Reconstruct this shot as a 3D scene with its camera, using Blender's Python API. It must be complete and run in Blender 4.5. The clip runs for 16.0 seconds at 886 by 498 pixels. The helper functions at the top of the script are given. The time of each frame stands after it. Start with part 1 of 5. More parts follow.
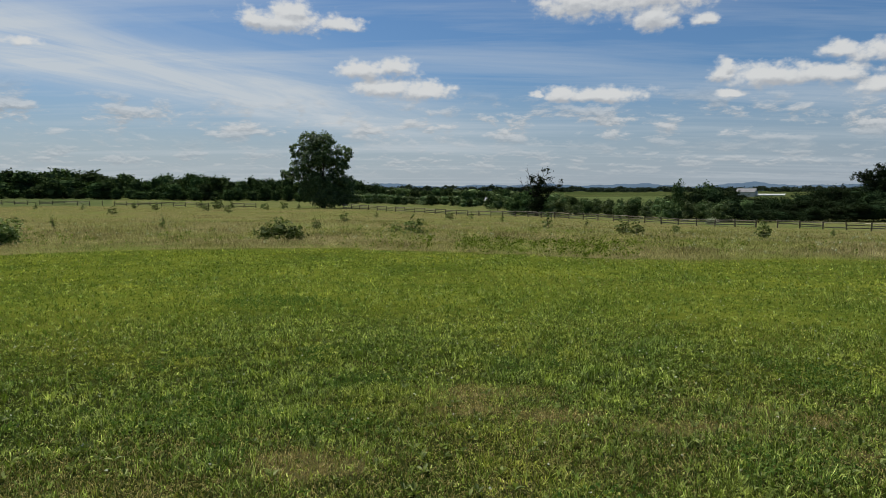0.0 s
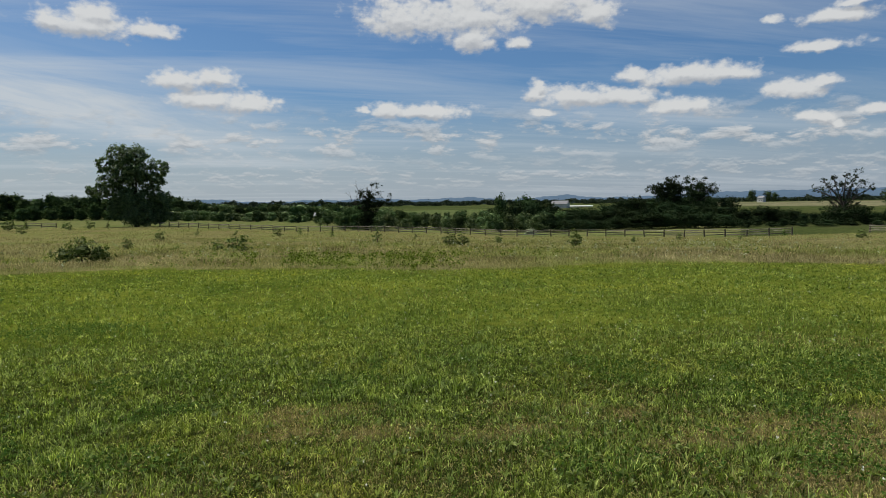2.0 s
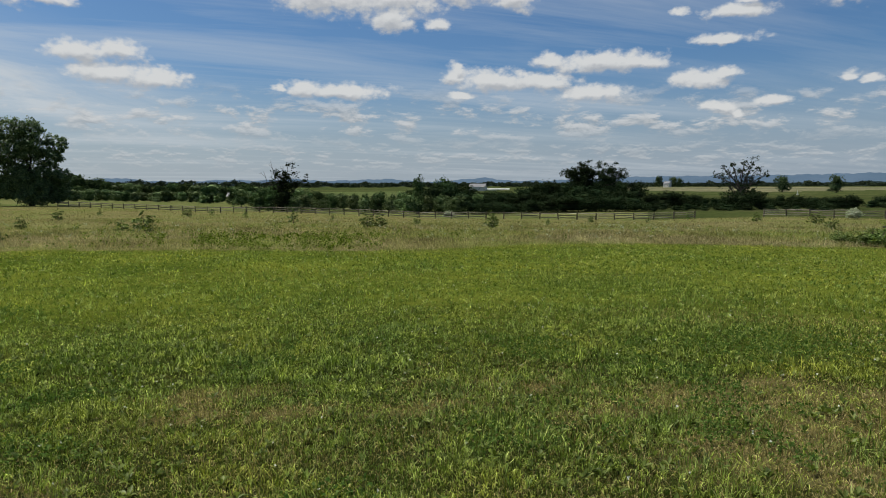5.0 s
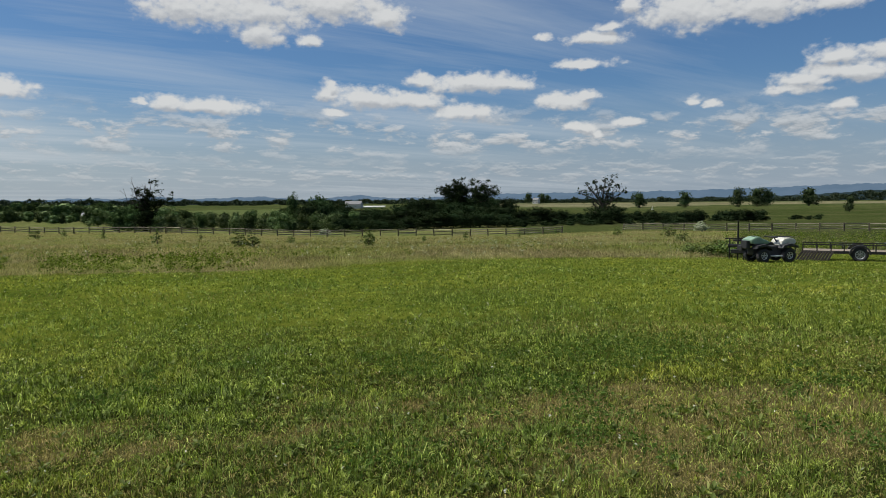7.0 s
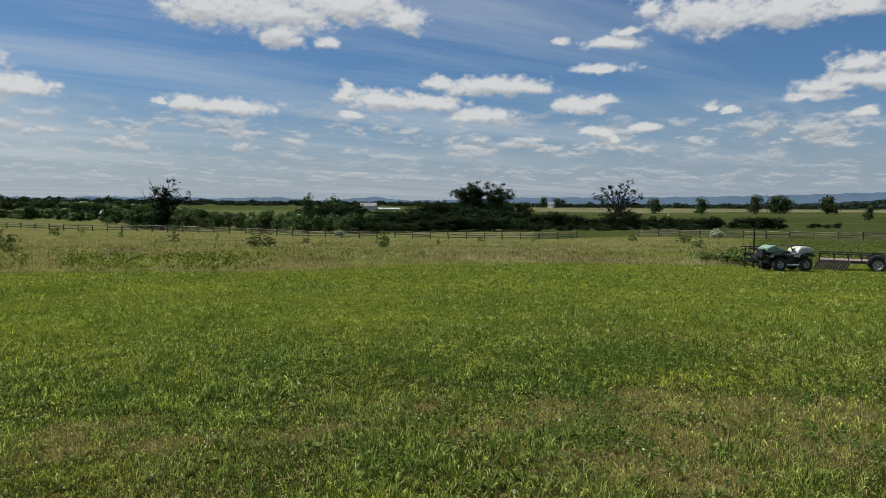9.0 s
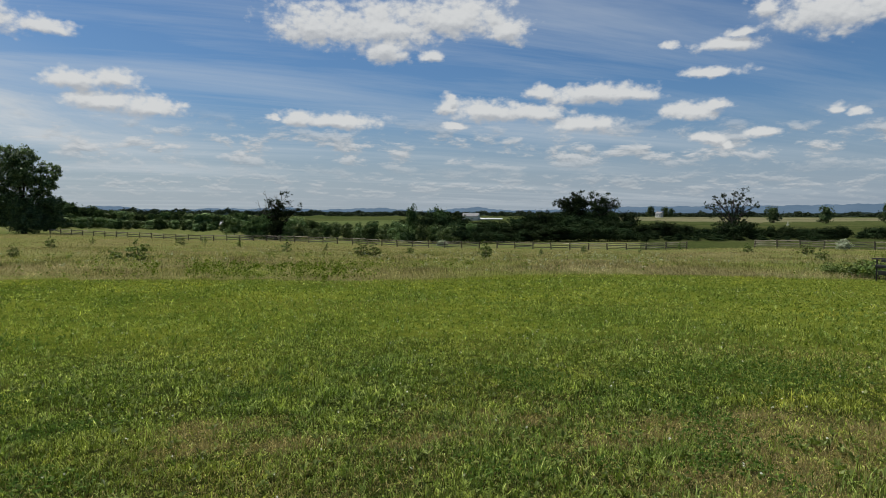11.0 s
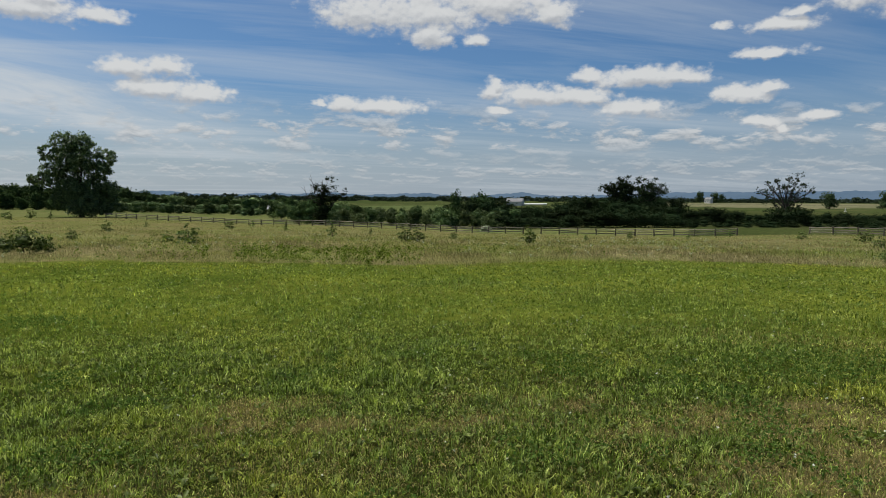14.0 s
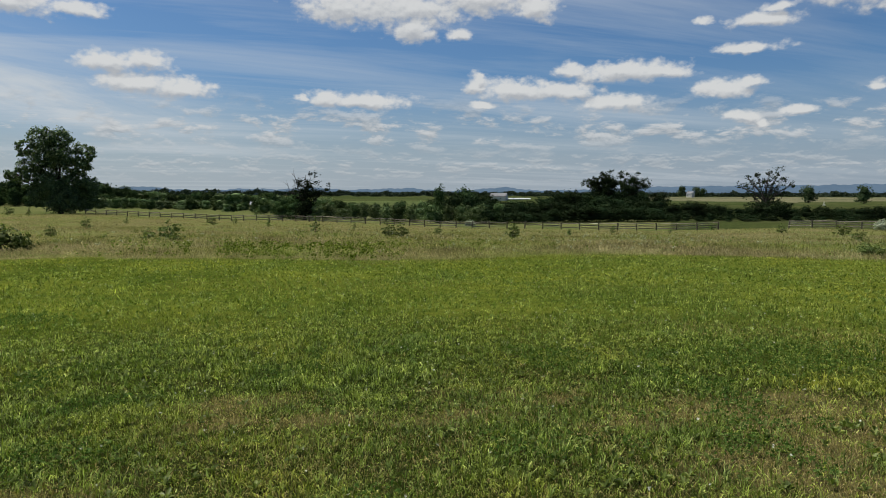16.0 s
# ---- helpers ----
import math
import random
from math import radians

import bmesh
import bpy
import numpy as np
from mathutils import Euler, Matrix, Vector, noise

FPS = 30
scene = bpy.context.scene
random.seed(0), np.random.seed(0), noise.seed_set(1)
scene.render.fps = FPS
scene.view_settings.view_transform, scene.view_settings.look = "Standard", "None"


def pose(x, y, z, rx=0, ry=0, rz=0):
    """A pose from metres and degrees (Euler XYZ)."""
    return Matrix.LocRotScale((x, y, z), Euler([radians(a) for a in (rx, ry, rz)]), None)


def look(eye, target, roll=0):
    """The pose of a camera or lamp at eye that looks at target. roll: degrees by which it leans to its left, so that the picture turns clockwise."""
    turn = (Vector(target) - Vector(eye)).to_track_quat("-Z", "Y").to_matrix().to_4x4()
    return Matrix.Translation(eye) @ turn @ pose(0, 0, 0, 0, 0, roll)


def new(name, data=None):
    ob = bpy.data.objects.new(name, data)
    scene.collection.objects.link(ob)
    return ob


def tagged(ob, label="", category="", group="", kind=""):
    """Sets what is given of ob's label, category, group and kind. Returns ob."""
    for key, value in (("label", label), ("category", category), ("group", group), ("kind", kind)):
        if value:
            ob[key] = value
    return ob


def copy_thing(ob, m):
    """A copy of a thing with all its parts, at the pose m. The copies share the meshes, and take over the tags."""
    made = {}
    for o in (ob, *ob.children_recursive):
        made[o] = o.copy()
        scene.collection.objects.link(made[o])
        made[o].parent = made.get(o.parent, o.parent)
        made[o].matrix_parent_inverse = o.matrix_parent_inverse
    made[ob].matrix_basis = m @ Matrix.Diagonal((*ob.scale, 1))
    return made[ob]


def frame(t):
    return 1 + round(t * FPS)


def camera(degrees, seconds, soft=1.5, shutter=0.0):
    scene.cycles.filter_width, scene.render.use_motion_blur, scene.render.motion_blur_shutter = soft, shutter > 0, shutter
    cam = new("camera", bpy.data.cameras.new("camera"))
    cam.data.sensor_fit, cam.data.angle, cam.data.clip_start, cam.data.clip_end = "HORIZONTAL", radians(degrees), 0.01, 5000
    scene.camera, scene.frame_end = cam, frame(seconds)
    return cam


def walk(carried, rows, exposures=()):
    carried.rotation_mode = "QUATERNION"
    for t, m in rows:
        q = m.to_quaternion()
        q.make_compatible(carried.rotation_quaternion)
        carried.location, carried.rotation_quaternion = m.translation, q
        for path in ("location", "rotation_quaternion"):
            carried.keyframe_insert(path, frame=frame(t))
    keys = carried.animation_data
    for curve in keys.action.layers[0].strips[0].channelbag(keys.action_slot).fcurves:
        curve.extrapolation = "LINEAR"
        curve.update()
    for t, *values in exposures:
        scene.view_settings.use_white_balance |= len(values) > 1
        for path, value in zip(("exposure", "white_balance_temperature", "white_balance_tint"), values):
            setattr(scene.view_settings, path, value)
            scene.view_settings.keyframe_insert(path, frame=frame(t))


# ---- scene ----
cam = camera(66.4, 16.0, soft=0.75)
EYE = 1.6
# seconds; x, y, z from the first eye in metres; yaw, pitch, roll in degrees
ROWS = [
    (0.0, 0.000, 0.000, 0.000, 0.00, -4.90, 0.00),
    (0.5, 0.005, -0.038, 0.006, -2.01, -4.83, -0.22),
    (1.0, 0.047, 0.047, -0.011, -5.70, -4.99, 0.10),
    (1.5, 0.093, 0.115, -0.034, -9.61, -4.75, -0.73),
    (2.0, 0.149, 0.184, -0.048, -14.23, -3.75, -0.74),
    (2.5, 0.170, 0.186, -0.066, -18.76, -3.07, -0.16),
    (3.0, 0.180, 0.202, -0.075, -19.02, -4.35, 0.12),
    (5.5, 0.200, 0.217, -0.091, -22.28, -5.31, -0.08),
    (6.0, 0.211, 0.225, -0.091, -24.02, -4.82, -0.17),
    (6.5, 0.228, 0.236, -0.095, -27.23, -4.19, -0.52),
    (7.0, 0.243, 0.259, -0.097, -31.54, -3.90, -0.42),
    (7.5, 0.219, 0.218, -0.083, -34.57, -3.68, -0.75),
    (8.0, 0.210, 0.203, -0.085, -33.44, -3.76, -0.18),
    (10.5, 0.116, 0.093, -0.036, -24.38, -2.89, 0.10),
    (11.0, 0.111, 0.102, -0.038, -21.72, -2.85, 0.16),
    (11.5, 0.106, 0.104, -0.038, -19.71, -3.42, 0.21),
    (12.0, 0.107, 0.123, -0.042, -17.66, -3.58, 0.66),
    (12.5, 0.106, 0.120, -0.045, -16.53, -3.50, 0.40),
    (13.0, 0.109, 0.105, -0.049, -16.66, -3.78, 0.40),
    (13.5, 0.111, 0.109, -0.044, -17.47, -4.21, 0.27),
    (14.0, 0.112, 0.114, -0.051, -18.04, -4.11, 0.30),
    (14.5, 0.116, 0.121, -0.051, -18.63, -4.23, 0.12),
    (15.0, 0.117, 0.125, -0.055, -19.30, -4.31, 0.06),
    (15.5, 0.115, 0.103, -0.050, -19.46, -4.54, 0.13),
    (16.0, 0.117, 0.102, -0.048, -19.39, -4.53, 0.11),
]
walk(cam, [(t, pose(x, y, EYE + z, 0, 0, yaw) @ pose(0, 0, 0, 90 + pitch) @ pose(0, 0, 0, 0, 0, roll)) for t, x, y, z, yaw, pitch, roll in ROWS], [(0.0, 0.47), (16.0, 0.47)])

# ---- sun, sky and clouds ----
SUN_BEARING, SUN_HEIGHT = -48.0, 62.0
sun = new("sun", bpy.data.lights.new("sun", "SUN"))
sun.data.energy, sun.data.angle, sun.data.color = 5.0, radians(0.6), (1.0, 0.95, 0.87)
sb, sh = radians(SUN_BEARING), radians(SUN_HEIGHT)
sun_way = Vector((math.sin(sb) * math.cos(sh), math.cos(sb) * math.cos(sh), math.sin(sh)))
sun.matrix_world = look(sun_way * 100, (0, 0, 0))

# cumulus heaps: bearing to the right of north, height, half width, half depth, in degrees
WEST_HEAPS = [(-12.8, 13.4, 3.8, 1.0), (-12.1, 14.1, 1.9, 0.8), (-8.3, 13.3, 1.9, 0.6), (-15.0, 13.4, 1.8, 0.8), (-6.3, 9.8, 2.4, 0.9),
              (-3.9, 10.0, 2.1, 0.8), (-4.4, 8.4, 2.9, 0.8), (-1.6, 8.2, 2.6, 0.8), (-31.4, 10.5, 1.2, 0.4)]
CREST_HEAPS = [(11.4, 15.2, 3.9, 1.6), (16.5, 15.2, 5.2, 1.9), (22.6, 16.0, 5.2, 1.5), (17.1, 13.6, 1.8, 1.2), (26.9, 15.1, 1.9, 1.1), (20.8, 13.1, 1.1, 0.5)]
MIDDLE_HEAPS = [(7.6, 7.9, 0.6, 0.3), (9.9, 7.9, 1.7, 0.7), (13.3, 7.7, 3.4, 0.6), (21.8, 9.0, 1.3, 0.8), (22.3, 9.6, 0.6, 0.4), (25.6, 8.6, 3.5, 0.9),
                (29.8, 8.4, 2.4, 0.8), (22.9, 7.5, 1.1, 0.3), (29.7, 10.1, 1.4, 0.6), (34.1, 9.8, 4.1, 0.9), (37.2, 9.7, 1.9, 0.6), (33.3, 7.4, 3.4, 0.7)]
EAST_HEAPS = [(41.6, 8.1, 2.0, 0.7), (43.5, 8.5, 1.4, 0.4), (46.9, 15.4, 1.0, 0.7), (51.5, 14.6, 4.4, 1.6), (56.9, 14.4, 4.6, 1.3), (61.5, 14.2, 2.2, 0.8),
              (44.2, 13.0, 2.4, 0.6), (45.3, 13.8, 1.4, 0.4), (43.2, 11.1, 2.6, 0.4), (39.9, 13.2, 0.6, 0.3)]
FAR_EAST_HEAPS = [(65.2, 10.6, 2.7, 0.8), (61.6, 10.3, 2.0, 0.7), (62.3, 9.2, 3.4, 0.8), (59.5, 8.8, 2.3, 0.7), (58.9, 8.2, 2.2, 0.4), (43.1, 6.1, 1.1, 0.5),
                  (44.1, 5.6, 0.6, 0.3), (46.9, 6.4, 1.3, 0.4), (51.7, 7.9, 0.7, 0.4), (53.3, 7.5, 0.6, 0.3), (62.1, 6.8, 0.9, 0.4)]
HEAPS = WEST_HEAPS + CREST_HEAPS + MIDDLE_HEAPS + EAST_HEAPS + FAR_EAST_HEAPS


class Nodes:
    """Builds a node tree with little text."""

    def __init__(self, tree):
        self.tree = tree

    def add(self, kind, ins=None):
        node = self.tree.nodes.new(kind)
        for key, value in (ins or {}).items():
            if isinstance(value, bpy.types.NodeSocket):
                self.tree.links.new(value, node.inputs[key])
            else:
                node.inputs[key].default_value = value
        return node

    def math(self, op, a, b=0.0, c=0.0):
        node = self.add("ShaderNodeMath", {0: a, 1: b, 2: c})
        node.operation = op
        return node.outputs[0]

    def vec(self, op, a, b=(0, 0, 0), c=(0, 0, 0)):
        node = self.add("ShaderNodeVectorMath", {0: a, 1: b, 2: c})
        node.operation = op
        return node.outputs[1] if op == "LENGTH" else node.outputs[0]

    def span(self, value, a, b, c=0.0, d=1.0):
        node = self.add("ShaderNodeMapRange", {0: value, 1: a, 2: b, 3: c, 4: d})
        node.interpolation_type = "SMOOTHSTEP"
        return node.outputs[0]

    def ramp(self, value, *stops):
        node = self.add("ShaderNodeValToRGB", {0: value})
        e = node.color_ramp.elements
        while len(e) < len(stops):
            e.new(0.5)
        for el, (at, col) in zip(e, stops):
            el.position = at
            el.color = (*col, 1) if isinstance(col, tuple) else (col, col, col, 1)
        return node.outputs[0]

    def noise(self, vector, scale, detail=4.0, rough=0.55, distort=0.0):
        return self.add("ShaderNodeTexNoise", {"Vector": vector, "Scale": scale, "Detail": detail, "Roughness": rough, "Distortion": distort})

    def mix(self, fac, a, b, blend="MIX"):
        node = self.add("ShaderNodeMix")
        node.data_type, node.blend_type = "RGBA", blend
        for key, value in ((0, fac), (6, a), (7, b)):
            if isinstance(value, bpy.types.NodeSocket):
                self.tree.links.new(value, node.inputs[key])
            else:
                node.inputs[key].default_value = (*value, 1) if isinstance(value, tuple) and len(value) == 3 else value
        return node.outputs[2]


def build_sky():
    world = bpy.data.worlds.new("sky")
    scene.world = world
    world.use_nodes = True
    world.node_tree.nodes.clear()
    n = Nodes(world.node_tree)
    air = n.add("ShaderNodeTexSky")
    air.sky_type, air.sun_disc, air.sun_elevation, air.sun_rotation = "NISHITA", False, sh, sb
    air.altitude, air.air_density, air.dust_density, air.ozone_density = 200.0, 1.0, 1.2, 1.5
    sky = n.vec("SCALE", air.outputs[0])
    sky.node.inputs["Scale"].default_value = SKY
    sky = n.vec("MULTIPLY", sky, (0.66, 0.96, 1.25))
    way = n.add("ShaderNodeTexCoord").outputs["Generated"]
    xyz = n.add("ShaderNodeSeparateXYZ", {0: way}).outputs
    bearing = n.math("MULTIPLY", n.math("ARCTAN2", xyz[0], xyz[1]), 57.2958)
    height = n.math("MULTIPLY", n.math("ARCSINE", xyz[2]), 57.2958)
    flat = n.add("ShaderNodeCombineXYZ", {0: bearing, 1: height}).outputs[0]
    # thin high cloud, drawn out in streaks on a layer overhead
    low = n.math("ADD", n.math("MAXIMUM", xyz[2], 0.0), 0.06)
    layer = n.add("ShaderNodeCombineXYZ", {0: n.math("DIVIDE", xyz[0], low), 1: n.math("DIVIDE", xyz[1], low)}).outputs[0]
    turned = n.add("ShaderNodeMapping", {0: layer, 2: (0, 0, radians(62)), 3: (0.22, 1.3, 1)}).outputs[0]
    streak = n.noise(turned, 0.9, 6, 0.62, 0.4).outputs[0]
    sheet = n.noise(layer, 0.22, 2, 0.5).outputs[0]
    # broad pale band sinking from the west, soft above and sharper below
    off = n.math("SUBTRACT", height, n.math("MULTIPLY_ADD", bearing, -0.15, 4.7))
    off = n.math("MAXIMUM", n.math("MULTIPLY", off, 0.28), n.math("MULTIPLY", off, -0.80))
    band = n.math("POWER", 2.718, n.math("MULTIPLY", n.math("POWER", off, 2.0), -1.0))
    west = n.span(bearing, 8.0, -14.0)
    raised = n.math("MULTIPLY_ADD", bearing, 0.17, height)
    drift = n.add("ShaderNodeCombineXYZ", {0: n.math("MULTIPLY", bearing, 0.06), 1: n.math("MULTIPLY", raised, 0.5)}).outputs[0]
    comb = n.span(n.noise(drift, 1.0, 6, 0.62, 0.6).outputs[0], 0.3, 0.7, 0.45, 1.2)
    band = n.math("MULTIPLY", n.math("MULTIPLY", band, west), n.math("MULTIPLY", comb, 1.0))
    veil = n.math("MULTIPLY", n.ramp(n.math("ADD", streak, n.math("MULTIPLY_ADD", sheet, 0.6, -0.3)), (0.46, 0.0), (0.80, 1.0)), 0.62)
    veil = n.math("ADD", n.math("MULTIPLY", veil, n.span(bearing, 62.0, 22.0, 0.4, 1.0)), band)
    haze = n.span(height, 10.5, 0.5, 0.0, 0.85)
    out = n.mix(haze, sky, n.mix(n.span(bearing, -25.0, 60.0), HAZE, HAZE_EAST))
    out = n.mix(n.math("MINIMUM", veil, 0.92), out, VEIL)

    def billow(place):
        """Heaped lumps at three sizes, about nought."""
        wide = n.noise(n.vec("MULTIPLY", place, (0.55, 1.0, 1)), 0.75, 2, 0.5).outputs[0]
        lumps = n.add("ShaderNodeTexVoronoi", {"Vector": n.vec("MULTIPLY", place, (0.85, 1.15, 1)), "Scale": 1.15, "Detail": 2.0, "Roughness": 0.55})
        lumps.feature = "SMOOTH_F1"
        lumps.inputs["Smoothness"].default_value = 0.35
        fine = n.noise(n.vec("MULTIPLY", place, (0.8, 1.2, 1)), 2.6, 4, 0.6).outputs[0]
        f = n.math("MULTIPLY_ADD", wide, 2.2, -1.1)
        f = n.math("MULTIPLY_ADD", lumps.outputs[0], -0.75, n.math("ADD", f, 0.31))
        return n.math("MULTIPLY_ADD", fine, 1.0, n.math("ADD", f, -0.5))

    def heap(place, rise):
        """How deep a spot lies in the heaps: flat below, domed above; rise lifts the spot, in degrees."""
        best = None
        for b, e, w, h in HEAPS:
            q = n.vec("MULTIPLY_ADD", place, (0.76 / w, 0.68 / h, 0), (-0.76 * b / w, 0.68 * (rise - e + 0.1 * h) / h, 0))
            q = n.vec("MAXIMUM", q, n.vec("MULTIPLY", q, (-1.0, -1.35, 0)))
            gap = n.vec("LENGTH", q)
            best = gap if best is None else n.math("SMOOTH_MIN", best, gap, 0.15)
        return n.math("SUBTRACT", 1.0, best)

    turn = n.noise(n.vec("MULTIPLY", flat, (0.5, 0.9, 1)), 0.8, 3, 0.55).outputs[1]
    place = n.vec("MULTIPLY_ADD", n.vec("SUBTRACT", turn, (0.5, 0.5, 0.5)), (2.4, 0.9, 0), flat)
    lump = billow(flat)
    over = billow(n.vec("ADD", flat, (-0.12, 0.28, 0)))
    here, above = heap(place, 0.0), heap(place, 0.5)
    dense = n.math("MULTIPLY_ADD", lump, 0.5, here)
    lit = n.math("MULTIPLY_ADD", n.math("SUBTRACT", lump, over), 0.26, n.math("SUBTRACT", here, above))
    mask = n.math("MULTIPLY", n.span(dense, -0.22, 0.44), 0.95)
    body = n.mix(n.span(lit, -0.45, 0.30), CLOUD_LOW, CLOUD_TOP)
    # small flat heaps in layers low over the horizon, with grey feet
    for wide_, tall_, lo, hi, at, share in ((0.26, 0.72, 2.8, 8.8, 5.2, 0.9), (0.42, 1.5, 0.6, 4.6, 2.4, 0.5)):
        spread = n.vec("MULTIPLY", flat, (wide_, tall_, 1))
        small = n.noise(spread, 1.0, 6, 0.62, 0.2).outputs[0]
        roof = n.noise(n.vec("ADD", spread, (0, 0.22, 0)), 1.0, 6, 0.62, 0.2).outputs[0]
        field = n.math("MULTIPLY", n.span(height, lo, at), n.span(height, hi, at))
        some = n.math("MULTIPLY", n.math("MULTIPLY", n.span(small, 0.47, 0.61), field), share)
        shade = n.span(n.math("SUBTRACT", small, roof), -0.14, 0.14)
        out = n.mix(some, out, n.mix(shade, CLOUD_FOOT, CLOUD_SMALL))
    out = n.mix(mask, out, body)
    bg = n.add("ShaderNodeBackground", {0: out, 1: 1.0})
    n.add("ShaderNodeOutputWorld", {0: bg.outputs[0]})


SKY = 0.047
HAZE, HAZE_EAST, VEIL = (0.285, 0.322, 0.352), (0.222, 0.264, 0.315), (0.385, 0.42, 0.45)
CLOUD_LOW, CLOUD_TOP = (0.30, 0.315, 0.335), (0.475, 0.482, 0.48)
CLOUD_FOOT, CLOUD_SMALL = (0.225, 0.25, 0.275), (0.42, 0.435, 0.445)
build_sky()
# ---- materials ----
def material(name):
    mat = bpy.data.materials.new(name)
    mat.use_nodes = True
    mat.node_tree.nodes.clear()
    n = Nodes(mat.node_tree)
    return mat, n


def finish(n, colour, rough=0.8, metal=0.0, bump=None, strength=0.3, depth=0.02, spec=0.3):
    ins = {"Base Color": colour if isinstance(colour, bpy.types.NodeSocket) else (*colour, 1), "Roughness": rough, "Metallic": metal, "Specular IOR Level": spec}
    if bump is not None:
        ins["Normal"] = n.add("ShaderNodeBump", {"Strength": strength, "Distance": depth, "Height": bump}).outputs[0]
    shader = n.add("ShaderNodeBsdfPrincipled", ins)
    n.add("ShaderNodeOutputMaterial", {0: shader.outputs[0]})


def plain(name, colour, rough=0.6, metal=0.0, vary=0.15, scale=6.0, spec=0.4):
    """Paint, rubber, metal: one colour with dust and wear at two scales."""
    mat, n = material(name)
    co = n.add("ShaderNodeTexCoord").outputs["Object"]
    big, fine = n.noise(co, scale, 4).outputs[0], n.noise(co, scale * 9, 3).outputs[0]
    f = n.math("ADD", n.math("MULTIPLY", big, 0.65), n.math("MULTIPLY", fine, 0.35))
    low = tuple(c * (1 - vary) for c in colour)
    high = tuple(min(1, c * (1 + vary)) for c in colour)
    finish(n, n.ramp(f, (0.35, low), (0.65, high)), n.span(fine, 0.3, 0.7, max(0.05, rough - 0.08), min(1, rough + 0.08)), metal, fine, 0.08, 0.004, spec)
    return mat


def leafy(name, dark, mid, light, through_part=0.35, rough=0.7, patch=0.0, patch_colour=(0.2, 0.2, 0.05), patch_scale=0.4, shine=0.0, vary=0.3, tufts=()):
    """Leaves and blades: each differs from the next, light shines through; tufts: sizes per metre at which noise
    darkens and brightens the colour in clumps, with the least and most.
    """
    mat, n = material(name)
    geo = n.add("ShaderNodeNewGeometry")
    each = geo.outputs["Random Per Island"]
    co = n.add("ShaderNodeTexCoord").outputs["Object"]
    colour = n.ramp(each, (0.0, dark), (0.55, mid), (1.0, light))
    wide = n.noise(co, patch_scale, 3, 0.6).outputs[0]
    if patch:
        colour = n.mix(n.math("MULTIPLY", n.span(wide, 0.42, 0.68), patch), colour, patch_colour)
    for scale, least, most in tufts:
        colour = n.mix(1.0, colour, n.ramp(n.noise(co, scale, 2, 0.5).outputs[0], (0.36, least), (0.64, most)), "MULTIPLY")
    kind = n.add("ShaderNodeObjectInfo").outputs["Random"]
    hue = n.add("ShaderNodeHueSaturation", {"Hue": n.math("MULTIPLY_ADD", kind, 0.03, 0.485), "Saturation": 1.0, "Value": n.math("MULTIPLY_ADD", kind, vary, 1.0 - vary / 2), "Color": colour}).outputs[0]
    front = n.add("ShaderNodeBsdfPrincipled", {"Base Color": hue, "Roughness": rough, "Specular IOR Level": shine})
    back = n.add("ShaderNodeBsdfTranslucent", {"Color": n.mix(1.0, hue, (1.0, 1.1, 0.55), "MULTIPLY")})
    both = n.add("ShaderNodeMixShader", {0: through_part, 1: front.outputs[0], 2: back.outputs[0]})
    n.add("ShaderNodeOutputMaterial", {0: both.outputs[0]})
    return mat


def earth(name, a, b, c, scales=(0.25, 2.5, 30.0), bump=0.5, worn=(), far_tones=None):
    """Ground: three colours mixed by noise at three sizes, with bare dirt on the worn spots; far_tones: brighter pair
    blended in with distance.
    """
    mat, n = material(name)
    co = n.add("ShaderNodeTexCoord").outputs["Object"]
    wide, mid, fine = (n.noise(co, s, 4, 0.6).outputs[0] for s in scales)
    colour = n.mix(n.span(wide, 0.35, 0.65), a, b)
    colour = n.mix(n.math("MULTIPLY", n.span(mid, 0.45, 0.7), 0.7), colour, c)
    if far_tones:
        # past the first strides the far lawn's brightness is painted into the ground colour
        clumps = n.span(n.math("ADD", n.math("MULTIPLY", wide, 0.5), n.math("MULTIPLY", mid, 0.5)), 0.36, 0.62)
        colour = n.mix(n.span(n.vec("LENGTH", co), 5.5, 13.5), colour, n.mix(clumps, *far_tones))
    bare = None
    shaken = n.vec("MULTIPLY_ADD", n.noise(co, 4.0, 4).outputs[1], (0.5, 0.5, 0), co)
    for px, py, rx, ry in worn:
        gap = n.vec("LENGTH", n.vec("MULTIPLY_ADD", shaken, (1 / rx, 1 / ry, 0), (-(px + 0.25) / rx, -(py + 0.25) / ry, 0)))
        bare = gap if bare is None else n.math("MINIMUM", bare, gap)
    if bare is not None:
        colour = n.mix(n.math("MULTIPLY", n.span(bare, 1.2, 0.3), 0.7), colour, n.mix(mid, (0.050, 0.044, 0.016), (0.165, 0.138, 0.058)))
    colour = n.mix(1.0, colour, n.ramp(fine, (0.3, 0.55), (0.7, 1.35)), "MULTIPLY")
    finish(n, colour, 0.95, 0, n.math("ADD", fine, n.math("MULTIPLY", mid, 2.0)), bump, 0.06, 0.0)
    return mat


